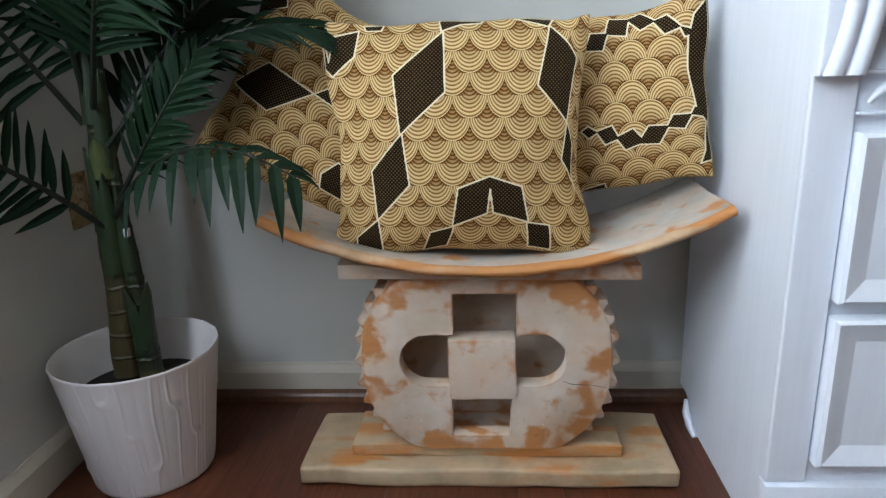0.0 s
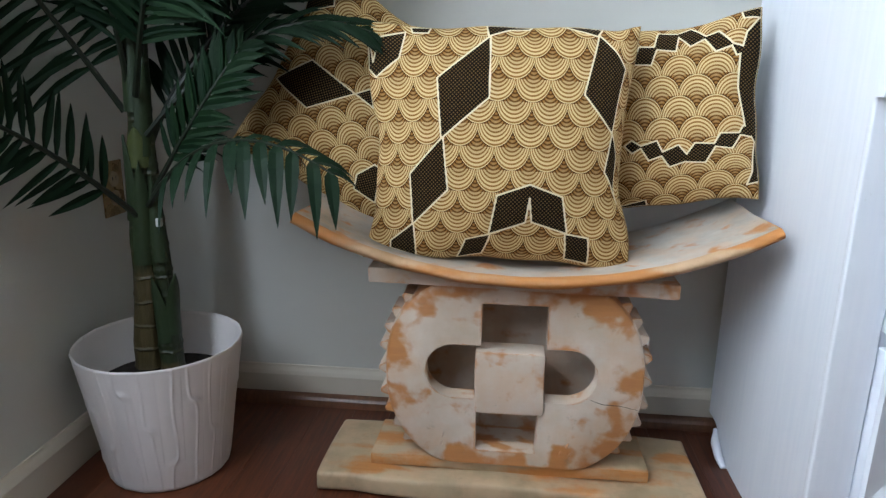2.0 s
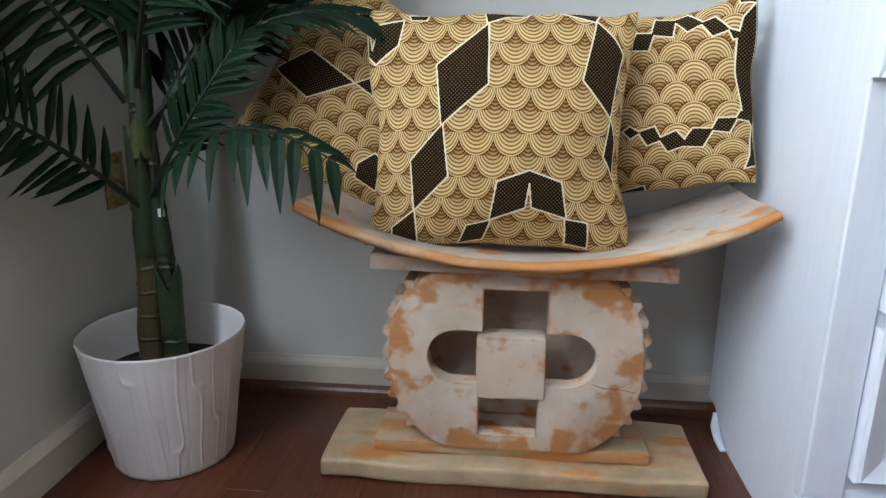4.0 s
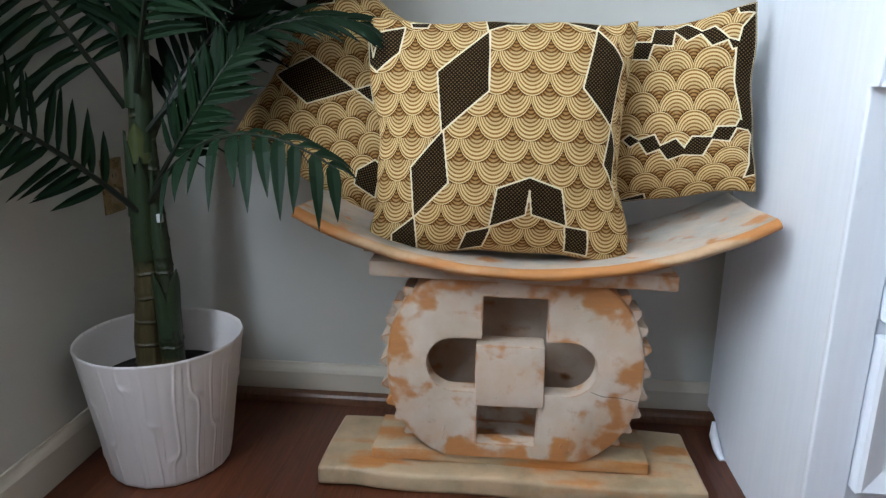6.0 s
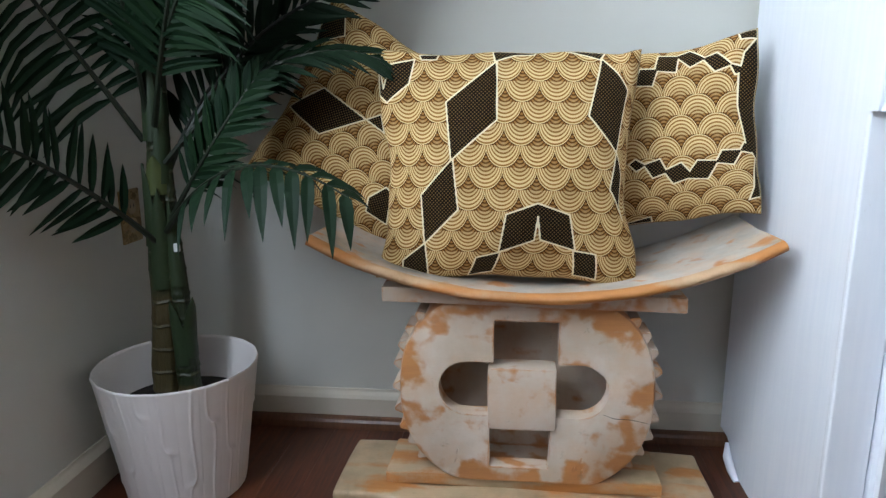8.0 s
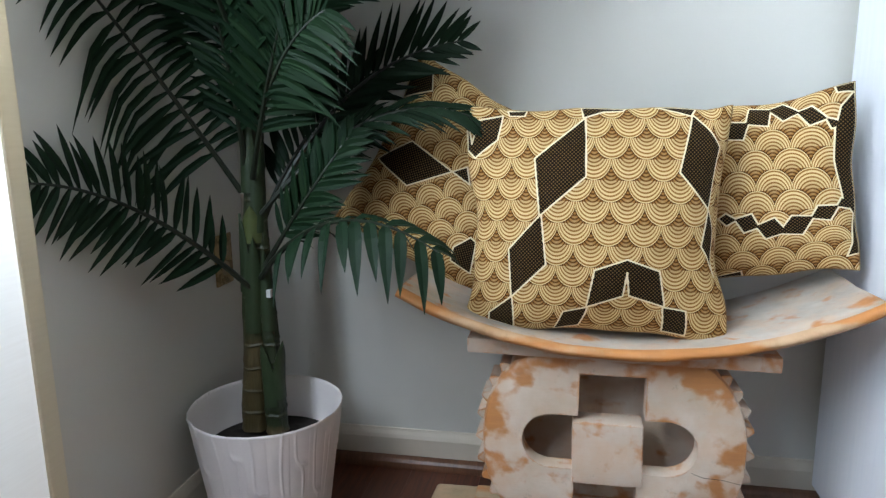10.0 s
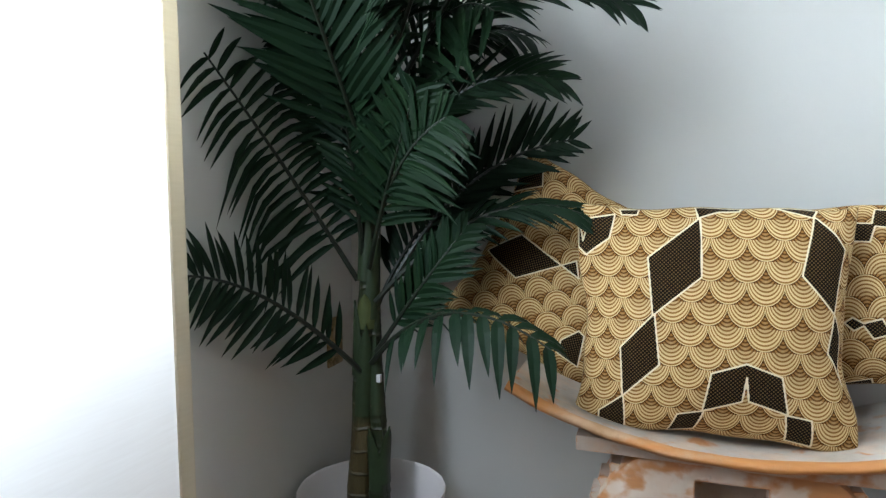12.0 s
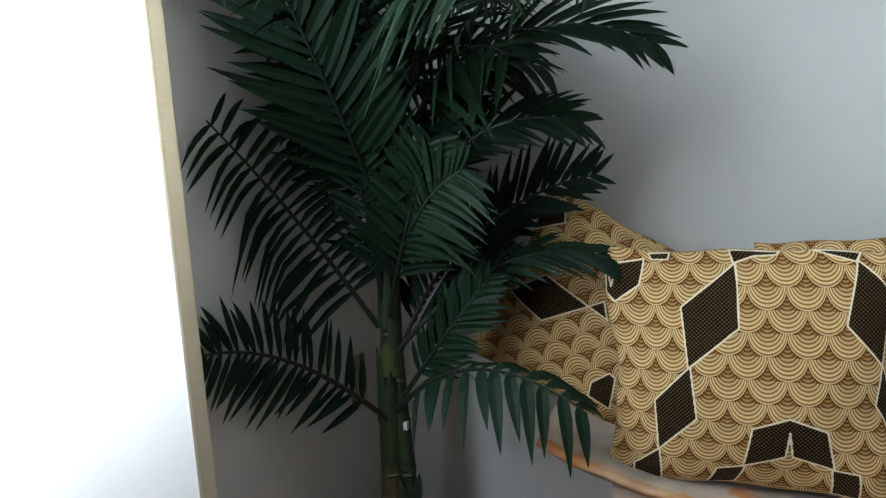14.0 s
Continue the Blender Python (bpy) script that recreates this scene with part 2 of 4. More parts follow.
def box(x0, x1, y0, y1, z0, z1, bevel=0.0, seg=2, cuts=0, wobble=0.0, seed=0):
    bm = bmesh.new()
    bmesh.ops.create_cube(bm, size=1)
    bmesh.ops.transform(bm, matrix=Matrix.Translation(((x0 + x1) / 2, (y0 + y1) / 2, (z0 + z1) / 2)) @ Matrix.Diagonal((x1 - x0, y1 - y0, z1 - z0, 1)), verts=bm.verts)
    if cuts:
        bmesh.ops.subdivide_edges(bm, edges=[e for e in bm.edges if e.calc_length() > 0.1], cuts=cuts, use_grid_fill=True)
    if bevel:
        sharp = [e for e in bm.edges if len(e.link_faces) == 2 and e.calc_face_angle(0) > 0.5]
        bmesh.ops.bevel(bm, geom=sharp, offset=bevel, segments=seg, affect="EDGES", profile=0.6)
    if wobble:
        for v in bm.verts:
            v.co += noise.noise_vector(v.co * 9 + Vector((seed, 0, 0))) * wobble
    return bm


def extrude_profile(points, direction, length, origin, side, up, bevel=0.0):
    """A prism: points (s, t) in the plane of side and up, drawn along direction."""
    bm = bmesh.new()
    o, d, s, u = Vector(origin), Vector(direction), Vector(side), Vector(up)
    rings = [[bm.verts.new(o + s * a + u * b + d * k) for a, b in points] for k in (0, length)]
    n = len(points)
    for i in range(n):
        bm.faces.new((rings[0][i], rings[0][(i + 1) % n], rings[1][(i + 1) % n], rings[1][i]))
    bm.faces.new(rings[0]), bm.faces.new(rings[1])
    bmesh.ops.recalc_face_normals(bm, faces=bm.faces)
    if bevel:
        bmesh.ops.bevel(bm, geom=list(bm.edges), offset=bevel, segments=2, affect="EDGES")
    return bm


def tube(path, radii, sides=8, cap=True):
    bm = bmesh.new()
    rings = []
    for i, p in enumerate(path):
        a, b = path[max(i - 1, 0)], path[min(i + 1, len(path) - 1)]
        d = (Vector(b) - Vector(a)).normalized()
        s = d.cross(Vector((0.3, 1, 0.1))).normalized()
        u = s.cross(d)
        rings.append([bm.verts.new(Vector(p) + (s * math.cos(k) + u * math.sin(k)) * radii[i]) for k in np.linspace(0, 2 * math.pi, sides, endpoint=False)])
    for r, q in zip(rings, rings[1:]):
        for k in range(sides):
            bm.faces.new((r[k], r[(k + 1) % sides], q[(k + 1) % sides], q[k]))
    if cap:
        bm.faces.new(rings[0]), bm.faces.new(rings[-1])
    bmesh.ops.recalc_face_normals(bm, faces=bm.faces)
    return bm


def lathe(profile, sides=64, wave=None):
    bm = bmesh.new()
    rings = []
    for r, z in profile:
        rings.append([bm.verts.new(((r + (wave(k, z, r) if wave else 0)) * math.cos(k), (r + (wave(k, z, r) if wave else 0)) * math.sin(k), z))
                      for k in np.linspace(0, 2 * math.pi, sides, endpoint=False)])
    for a, b in zip(rings, rings[1:]):
        for k in range(sides):
            bm.faces.new((a[k], a[(k + 1) % sides], b[(k + 1) % sides], b[k]))
    bm.faces.new(rings[0]), bm.faces.new(rings[-1])
    bmesh.ops.recalc_face_normals(bm, faces=bm.faces)
    return bm


def merge(*bms):
    out = bms[0]
    for b in bms[1:]:
        me = bpy.data.meshes.new("joined")
        b.to_mesh(me)
        b.free()
        out.from_mesh(me)
        bpy.data.meshes.remove(me)
    return out


# ---- the room ----
T = 0.12
wall_back = structure(mesh_object("wall_north", box(WALL_X - T, ROOM_X + T, WALL_Y, WALL_Y + T, -0.1, ROOM_Z), WALL_PAINT), "off-white painted plaster wall behind the stool", "wall")
bm = merge(box(WALL_X - T, WALL_X, WIN_Y1, WALL_Y, -0.1, ROOM_Z), box(WALL_X - T, WALL_X, ROOM_Y, WIN_Y0, -0.1, ROOM_Z),
           box(WALL_X - T, WALL_X, WIN_Y0, WIN_Y1, -0.1, WIN_Z0), box(WALL_X - T, WALL_X, WIN_Y0, WIN_Y1, WIN_Z1, ROOM_Z))
wall_left = structure(mesh_object("wall_west", bm, WALL_PAINT), "off-white painted plaster wall with a window", "wall")
structure(mesh_object("wall_east", box(ROOM_X, ROOM_X + T, ROOM_Y, WALL_Y, -0.1, ROOM_Z), EAST_BOUNCE), "unseen plain wall, warm cream to bounce light", "wall")
structure(mesh_object("wall_south", box(WALL_X - T, ROOM_X + T, ROOM_Y - T, ROOM_Y, -0.1, ROOM_Z), SOUTH_DIM), "unseen plain wall, dark tan to cut bounce", "wall")
structure(mesh_object("ceiling", box(WALL_X - T, ROOM_X + T, ROOM_Y - T, WALL_Y + T, ROOM_Z, ROOM_Z + T), CEILING_PAINT), "white painted ceiling", "ceiling")
floor = structure(mesh_object("floor", box(WALL_X - T, ROOM_X + T, ROOM_Y - T, WALL_Y + T, -0.12, -0.004), DARK), "dark reddish-brown wooden board floor", "floor")

BASE = [(0, 0), (0.013, 0), (0.013, 0.069), (0.010, 0.077), (0.006, 0.085), (0.004, 0.091), (0, 0.091)]
SHOE = [(0, 0), (0.020, 0), (0.0195, 0.006), (0.0175, 0.015), (0.013, 0.021), (0.007, 0.0245), (0, 0.026)]
baseboard = structure(mesh_object("baseboard", extrude_profile(BASE, (1, 0, 0), 0.60 - WALL_X, (WALL_X, WALL_Y, 0), (0, -1, 0), (0, 0, 1)), TRIM_PAINT), "cream painted baseboard along the wall", "baseboard")
structure(mesh_object("baseboard", extrude_profile(BASE, (0, 1, 0), WALL_Y - 0.013 - ROOM_Y, (WALL_X, ROOM_Y, 0), (1, 0, 0), (0, 0, 1)), TRIM_PAINT), "cream painted baseboard along the window wall", "baseboard")
structure(mesh_object("trim", extrude_profile(SHOE, (1, 0, 0), 0.587 - WALL_X, (WALL_X + 0.013, WALL_Y - 0.013, 0), (0, -1, 0), (0, 0, 1)), SHOE_WOOD), "brown wooden quarter-round along the baseboard", "trim")

# window: frame, glass left open to the day
window = structure(thing("window_1", (WALL_X, 0, 0), "white-framed window, very bright with daylight", "window"))
for y0, y1, z0, z1 in ((WIN_Y0, WIN_Y0 + 0.04, WIN_Z0, WIN_Z1), (WIN_Y1 - 0.04, WIN_Y1, WIN_Z0, WIN_Z1), (WIN_Y0 + 0.04, WIN_Y1 - 0.04, WIN_Z0, WIN_Z0 + 0.04), (WIN_Y0 + 0.04, WIN_Y1 - 0.04, WIN_Z1 - 0.04, WIN_Z1)):
    part("window_frame", box(-0.085, -0.045, y0, y1, z0, z1, 0.004), GLASS_FRAME, window)

# ---- the curtain at the window's edge ----
CUR_X, CUR_Y = -0.62, 0.791
curtain = thing("curtain", (CUR_X, CUR_Y, 0.004), "sheer cream curtain panel glowing with daylight", "curtain")
bm = bmesh.new()
cols = []
for i in range(57):
    s = i / 56
    y = -0.022 - s * 0.86
    x = 0.010 * math.sin(s * 26) * s - 0.02 * s
    cols.append([bm.verts.new((x, y, z)) for z in np.linspace(0, 2.11, 12)])
for a, b in zip(cols, cols[1:]):
    for k in range(11):
        bm.faces.new((a[k], b[k], b[k + 1], a[k + 1]))
cloth = part("cloth", bm, CURTAIN, curtain, "", 60)
part("hem", box(-0.004, 0.004, -0.026, 0.0, 0, 2.11, 0.002), HEM, curtain, "cream stitched hem")
part("rail", tube([(0, 0.06, 2.12), (0, -1.9, 2.12)], [0.012, 0.012], 12), GLASS_FRAME, curtain, "white curtain rail", 40)

# ---- the cabinet ----
CX, CY, CH = 0.505, 1.10, 1.45
cabinet = thing("cabinet", (CX, CY, 0), "white painted carved wooden cabinet with panelled drawers", "cabinet")
CW, CD = 1.1, 1.562 - CY
side = [(0, 0.0), (0.012, 0.0), (CD - 0.19, 0.0), (CD - 0.13, 0.0), (CD - 0.10, 0.012), (CD - 0.08, 0.028), (CD - 0.06, 0.045), (CD - 0.045, 0.05), (CD, 0.05), (CD, CH), (0, CH)]
part("side_panel", extrude_profile(side, (1, 0, 0), 0.02, (0, 0, 0), (0, 1, 0), (0, 0, 1)), CABINET_PAINT, cabinet)
part("body", box(0.021, CW, 0.006, CD, 0.05, CH - 0.001), CABINET_PAINT, cabinet)
part("foot", tube([(-0.006, CD - 0.145, 0.0), (-0.010, CD - 0.12, 0.012), (-0.012, CD - 0.095, 0.03), (-0.006, CD - 0.07, 0.046)], [0.006, 0.009, 0.009, 0.004], 10), CABINET_PAINT, cabinet, "", 60)
part("stile", box(-0.001, 0.060, -0.004, 0.008, 0.125, CH, 0.0035, 3), CABINET_PAINT, cabinet, "", 60)
part("plinth", box(-0.003, CW, -0.012, 0.02, 0.0, 0.122, 0.005), CABINET_PAINT, cabinet, "", 40)


def drawer(z0, z1):
    d = part("drawer", box(0.0625, CW - 0.05, -0.010, 0.004, z0, z1, 0.002), CABINET_PAINT, cabinet)
    # sloped raised rim round a sunk field
    x0, x1, w = 0.0625, CW - 0.05, 0.034
    bm = bmesh.new()
    def ring(m, y):
        return [bm.verts.new(p) for p in ((x0 + m, y, z0 + m), (x1 - m, y, z0 + m), (x1 - m, y, z1 - m), (x0 + m, y, z1 - m))]
    rings = [ring(0, -0.0095), ring(0.001, -0.020), ring(0.006, -0.024), ring(w, -0.014), ring(w + 0.002, -0.0135)]
    for a, b in zip(rings, rings[1:]):
        for k in range(4):
            bm.faces.new((a[k], a[(k + 1) % 4], b[(k + 1) % 4], b[k]))
    bm.faces.new(rings[-1])
    bmesh.ops.recalc_face_normals(bm, faces=bm.faces)
    part("raised_panel", bm, CABINET_PAINT, d)


for z0, z1 in ((0.162, 0.404), (0.427, 0.668), (0.80, 1.05), (1.07, 1.40)):
    drawer(z0, z1)
# carved corner pilaster and the shelf band beside it
bm = bmesh.new()
rows = []
for z in list(np.linspace(0.742, 0.86, 26)) + [1.0, 1.2, CH]:
    bend = max(0.0, 1 - (z - 0.742) / 0.105) ** 1.7
    deep = 0.028 - 0.006 * bend
    edges = (0.0, 0.0215 - 0.0165 * bend, 0.046 - 0.014 * bend, 0.072 - 0.012 * bend)
    row = [(-0.003, 0.002), (-0.003, -deep + 0.004), (-0.0015, -deep + 0.001)]
    row += [(-0.003 + edges[1] * t, -deep) for t in (0.3, 0.8)]
    for k in (1, 2):
        for t in np.linspace(0.02, 0.98, 11):
            row.append((-0.003 + edges[k] + (edges[k + 1] - edges[k]) * t, -deep + 0.004 - 0.013 * math.sqrt(max(0, 1 - (2 * t - 1) ** 2))))
    row += [(-0.003 + edges[3], -0.006), (-0.003 + edges[3], 0.002)]
    rows.append([bm.verts.new((x, y, z)) for x, y in row])
for a, b in zip(rows, rows[1:]):
    for k in range(len(a) - 1):
        bm.faces.new((a[k], a[k + 1], b[k + 1], b[k]))
bm.faces.new(rows[0])
bm.faces.new(rows[-1])
bmesh.ops.recalc_face_normals(bm, faces=bm.faces)
part("pilaster", bm, CABINET_PAINT, cabinet, "", 40)
part("carved_band", merge(box(0.060, CW, -0.010, 0.004, 0.690, 0.694, 0.0015), box(0.060, CW, -0.010, 0.004, 0.742, 0.747, 0.0015),
                          *[tube([(x, -0.008, 0.706), (x + 0.012, -0.012, 0.722), (x + 0.026, -0.008, 0.734)], [0.003, 0.007, 0.003], 8) for x in np.arange(0.072, CW - 0.03, 0.03)]), CABINET_PAINT, cabinet, "", 50)

# ---- the stool ----
SX = 0.067
stool = thing("stool", (SX, 1.36, 0), "carved whitewashed wooden stool with a curved seat, rubbed to orange wood", "stool")
Y0 = -1.36
part("base", box(-0.358, 0.356, Y0 + 1.242, Y0 + 1.458, 0.0, 0.038, 0.009, 3, 10, 0.006, 1), BASE_WASH, stool, "", 40)
part("step", box(-0.262, 0.256, Y0 + 1.288, Y0 + 1.42, 0.038, 0.062, 0.004, 2, 6, 0.003, 2), STEP_WASH, stool, "", 40)


def wheel_outline(k, grow=1.0):
    """Barrel outline with a flattened top and bottom."""
    c, s = math.cos(k), math.sin(k)
    e = 2 / 2.35
    x, z = 0.232 * math.copysign(abs(c) ** e, c) * grow, 0.205 * math.copysign(abs(s) ** e, s) * grow
    return x, min(max(z, -0.176), 0.168)


def wheel():
    """The pierced front, the barrel behind it and its toothed rims."""
    n = 96
    cz, yf, yb = 0.238, Y0 + 1.278, Y0 + 1.425
    bm = bmesh.new()
    rings = []
    for g, y in ((0.955, yf), (0.985, yf + 0.004), (1.0, yf + 0.014), (1.0, yb - 0.014), (0.985, yb - 0.004), (0.955, yb)):
        rings.append([bm.verts.new((wheel_outline(k, g)[0], y, cz + wheel_outline(k, g)[1])) for k in np.linspace(0, 2 * math.pi, n, endpoint=False)])
    for a, b in zip(rings, rings[1:]):
        for i in range(n):
            bm.faces.new((a[i], a[(i + 1) % n], b[(i + 1) % n], b[i]))
    bm.faces.new(rings[0]), bm.faces.new(rings[-1])
    bmesh.ops.recalc_face_normals(bm, faces=bm.faces)
    ob = part("wheel", bm, WHEEL_WASH, stool, "", 35)

    def cutter(points, y0=yf - 0.1, y1=yf + 0.060):
        return extrude_profile(points, (0, 1, 0), y1 - y0, (0, y0, 0), (1, 0, 0), (0, 0, 1))

    def round_slot(x0, x1, z, r):
        return [((x1 - r if math.cos(k) > 0 else x0 + r) + r * math.cos(k), z + r * math.sin(k)) for k in np.linspace(-math.pi / 2 + 0.03, 1.5 * math.pi + 0.03, 48, endpoint=False)]
    cuts = [cutter([(wheel_outline(k, 0.88)[0], cz + wheel_outline(k, 0.88)[1] * 0.97) for k in np.linspace(0, 2 * math.pi, 64, endpoint=False)], yf + 0.036, yb - 0.020),
            cutter(round_slot(-0.158, 0.149, 0.246, 0.052)), cutter([(-0.058, 0.290), (0.058, 0.286), (0.058, 0.377), (-0.057, 0.377)]), cutter([(-0.064, 0.090), (0.045, 0.090), (0.048, 0.180), (-0.064, 0.180)])]
    for c in cuts:
        cut = mesh_object("cut", c, STOOL_WASH)
        cut.parent = stool
        mod = ob.modifiers.new("cut", "BOOLEAN")
        mod.operation, mod.object, mod.solver = "DIFFERENCE", cut, "EXACT"
    bpy.context.view_layer.update()
    dg = bpy.context.evaluated_depsgraph_get()
    me = bpy.data.meshes.new_from_object(ob.evaluated_get(dg))
    ob.modifiers.clear()
    ob.data = me
    for o in [o for o in scene.objects if o.name.split(".")[0] == "cut"]:
        bpy.data.objects.remove(o)
    me.set_sharp_from_angle(angle=radians(35))
    # carved teeth on both flanks
    for sgn in (-1, 1):
        for j in range(9):
            k = radians(-38 + 76 * j / 8)
            x, z = wheel_outline(k)
            x *= sgn
            out = Vector((sgn * math.cos(k) * 0.9, 0, math.sin(k))).normalized()
            side_v = Vector((0, 1, 0))
            along = out.cross(side_v)
            bm = bmesh.new()
            pts = []
            for y in (yf + 0.016, yb - 0.070):
                c = Vector((x, y, cz + z))
                pts.append([bm.verts.new(c + along * a + out * b) for a, b in ((-0.0125, -0.012), (-0.0105, 0.002), (-0.003, 0.0135), (0.003, 0.0135), (0.0105, 0.002), (0.0125, -0.012))])
            m = len(pts[0])
            for i in range(m):
                bm.faces.new((pts[0][i], pts[0][(i + 1) % m], pts[1][(i + 1) % m], pts[1][i]))
            bm.faces.new(pts[0]), bm.faces.new(pts[1])
            bmesh.ops.recalc_face_normals(bm, faces=bm.faces)
            part("tooth", bm, STOOL_WASH, stool, "", 25)


wheel()
part("crack", tube([(0.140, Y0 + 1.2775, 0.205), (0.160, Y0 + 1.2775, 0.198), (0.192, Y0 + 1.2775, 0.197), (0.222, Y0 + 1.2775, 0.191)], [0.0003, 0.0006, 0.0005, 0.0003], 6), DARK, stool, "dark drying crack")
for x, z in ((-0.124, 0.118), (-0.126, 0.100), (0.104, 0.110), (0.092, 0.094), (0.108, 0.090)):
    bm = bmesh.new()
    bmesh.ops.create_icosphere(bm, subdivisions=1, radius=0.006)
    for v in bm.verts:
        v.co = Vector((v.co.x * 0.5 + v.co.z * 0.3 + x, v.co.y * 0.5 + Y0 + 1.278, v.co.z * 1.2 + z))
    part("chip", bm, STOOL_WASH, stool, "", 30)
part("centre_block", box(-0.067, 0.056, Y0 + 1.272, Y0 + 1.322, 0.170, 0.288, 0.004, 2, 3, 0.002, 3), STOOL_WASH, stool, "", 40)
bm = box(-0.258, 0.272, Y0 + 1.268, Y0 + 1.45, 0.406, 0.434, 0.004, 2, 6, 0.002, 4)
for v in bm.verts:
    v.co.z -= 0.018 * v.co.x
part("top_slab", bm, STOOL_WASH, stool, "", 40)


def seat_z(dx):
    dx -= 0.011
    return 0.424 + 0.58 * dx * dx + 0.35 * abs(dx) ** 4


def seat():
    bm = bmesh.new()
    cols = []
    yf, yb, th = Y0 + 1.222, Y0 + 1.500, 0.018
    n = 64
    for i in range(n + 1):
        dx = -0.379 + 0.787 * i / n
        z = seat_z(dx)
        slope = 1.20 * (dx - 0.011)
        nx, nz = -slope / math.hypot(1, slope), 1 / math.hypot(1, slope)
        loop = []
        for y, h in ((yf + 0.006, 0.0), (yf, 0.006), (yf, th - 0.008), (yf + 0.004, th - 0.002), (yf + 0.014, th), (yf + 0.09, th - 0.004), (0, th - 0.007), (yb - 0.09, th - 0.004), (yb - 0.014, th), (yb, th - 0.008), (yb, 0.006), (yb - 0.006, 0.0)):
            w = noise.noise(Vector((dx * 14, y * 20, h * 30))) * 0.0022
            loop.append(bm.verts.new((dx + nx * h, y + w, z + nz * h + w)))
        cols.append(loop)
    m = len(cols[0])
    for a, b in zip(cols, cols[1:]):
        for k in range(m):
            f = bm.faces.new((a[k], a[(k + 1) % m], b[(k + 1) % m], b[k]))
            f.material_index = 1 if k in (0, 1, 2, 3, 8, 9, 10) else 0
    for c in (cols[0], cols[-1]):
        bm.faces.new(c).material_index = 1
    bmesh.ops.recalc_face_normals(bm, faces=bm.faces)
    part("seat", bm, [SEAT_WASH, RIM_WOOD], stool, "", 50)


seat()


# ---- the cushions ----
def cloth_material(name, arc_up, turn, shift):
    """Printed cotton: overlapping fans of cream rings on gold-brown, with dark panels in cream outline."""
    n = Nodes(name)
    uv = n.tree.nodes.new("ShaderNodeUVMap").outputs[0]
    W, H, R, C = 0.0560, 0.0362, 0.0288, 0.0238
    sgn = -1.0 if arc_up else 1.0
    v = n.mapping(uv, (1, sgn, 1), (0, 0, radians(turn)), (shift[0], shift[1], 0))
    xyz = n.split(v)
    x, y = n.math("DIVIDE", xyz[0], W), n.math("DIVIDE", xyz[1], H)
    row0 = n.math("FLOOR", y)
    found = []
    # two rows of scales reach each point; the upper one lies on top. Their rings drift from the rim up to the cusp.
    for k in (0, 1):
        row = n.math("ADD", row0, float(k))
        odd = n.math("MULTIPLY", n.math("MODULO", n.math("ADD", row, 1000.0), 2.0), 0.5)
        fx = n.math("SUBTRACT", n.math("FRACT", n.math("ADD", x, n.math("ADD", odd, 500.0))), 0.5)
        dx = n.math("MULTIPLY", fx, W)
        dy = n.math("MULTIPLY", n.math("SUBTRACT", y, row), H * 0.80)
        xx = n.math("MULTIPLY", dx, dx)
        d = n.math("DIVIDE", n.math("SQRT", n.math("MULTIPLY_ADD", dy, dy, xx)), R)
        a = n.math("SUBTRACT", dy, C)
        aa = n.math("MULTIPLY", a, a)
        root = n.math("SQRT", n.math("MULTIPLY_ADD", aa, C * C, n.math("MULTIPLY", n.math("ADD", xx, aa), R * R - C * C)))
        found.append((d, n.math("DIVIDE", n.math("MULTIPLY_ADD", a, C, root), R * R - C * C)))
    top = n.math("LESS_THAN", found[1][0], 1.0)
    low = n.math("SUBTRACT", 1.0, top)
    best = n.math("ADD", n.math("MULTIPLY", top, found[1][1]), n.math("MULTIPLY", low, found[0][1]))
    ring = n.math("COSINE", n.math("MULTIPLY", best, 2 * math.pi * 10.0))
    line = n.ramp(n.math("MULTIPLY_ADD", ring, 0.5, 0.5), [(0.26, 0.0), (0.56, 1.0)])
    # the dye is deeper in the valley under the upper scales
    valley = n.math("MULTIPLY", low, n.ramp(n.math("SUBTRACT", found[1][0], 1.0), [(0.0, 1.0), (0.25, 0.75), (0.80, 0.0)]))
    blot = n.ramp(n.noise(9, 3, vec=uv), [(0.35, 0.0), (0.7, 1.0)])
    fade = n.ramp(best, [(0.25, 1.0), (0.80, 0.0)])
    deep = n.math("MAXIMUM", valley, n.math("MULTIPLY", fade, 0.8))
    ground = n.mix(deep, n.mix(blot, (0.25, 0.120, 0.026), (0.30, 0.150, 0.037)), (0.085, 0.030, 0.004))
    # a dark line of dye under each rim
    rim = n.math("MULTIPLY", low, n.ramp(n.math("SUBTRACT", found[1][0], 1.0), [(0.0, 1.0), (0.035, 0.8), (0.09, 0.0)]))
    pale = n.mix(deep, (0.68, 0.495, 0.245), (0.27, 0.108, 0.015))
    fans = n.mix(n.math("MULTIPLY", rim, 0.85), n.mix(line, ground, pale), (0.075, 0.028, 0.005))
    # dark panels with a dotted weave
    dots = n.tree.nodes.new("ShaderNodeTexVoronoi")
    n.put(dots.inputs["Vector"], n.mapping(uv, (1, 1, 1), (0, 0, radians(45))))
    dots.inputs["Scale"].default_value, dots.inputs["Randomness"].default_value = 220, 0.0
    dot = n.ramp(dots.outputs["Distance"], [(0.20, 1.0), (0.34, 0.0)])
    dark = n.mix(n.math("MULTIPLY", dot, 0.36), (0.008, 0.004, 0.002), (0.34, 0.21, 0.07))
    def attr(key):
        a = n.tree.nodes.new("ShaderNodeAttribute")
        a.attribute_name = key
        return a.outputs["Fac"]
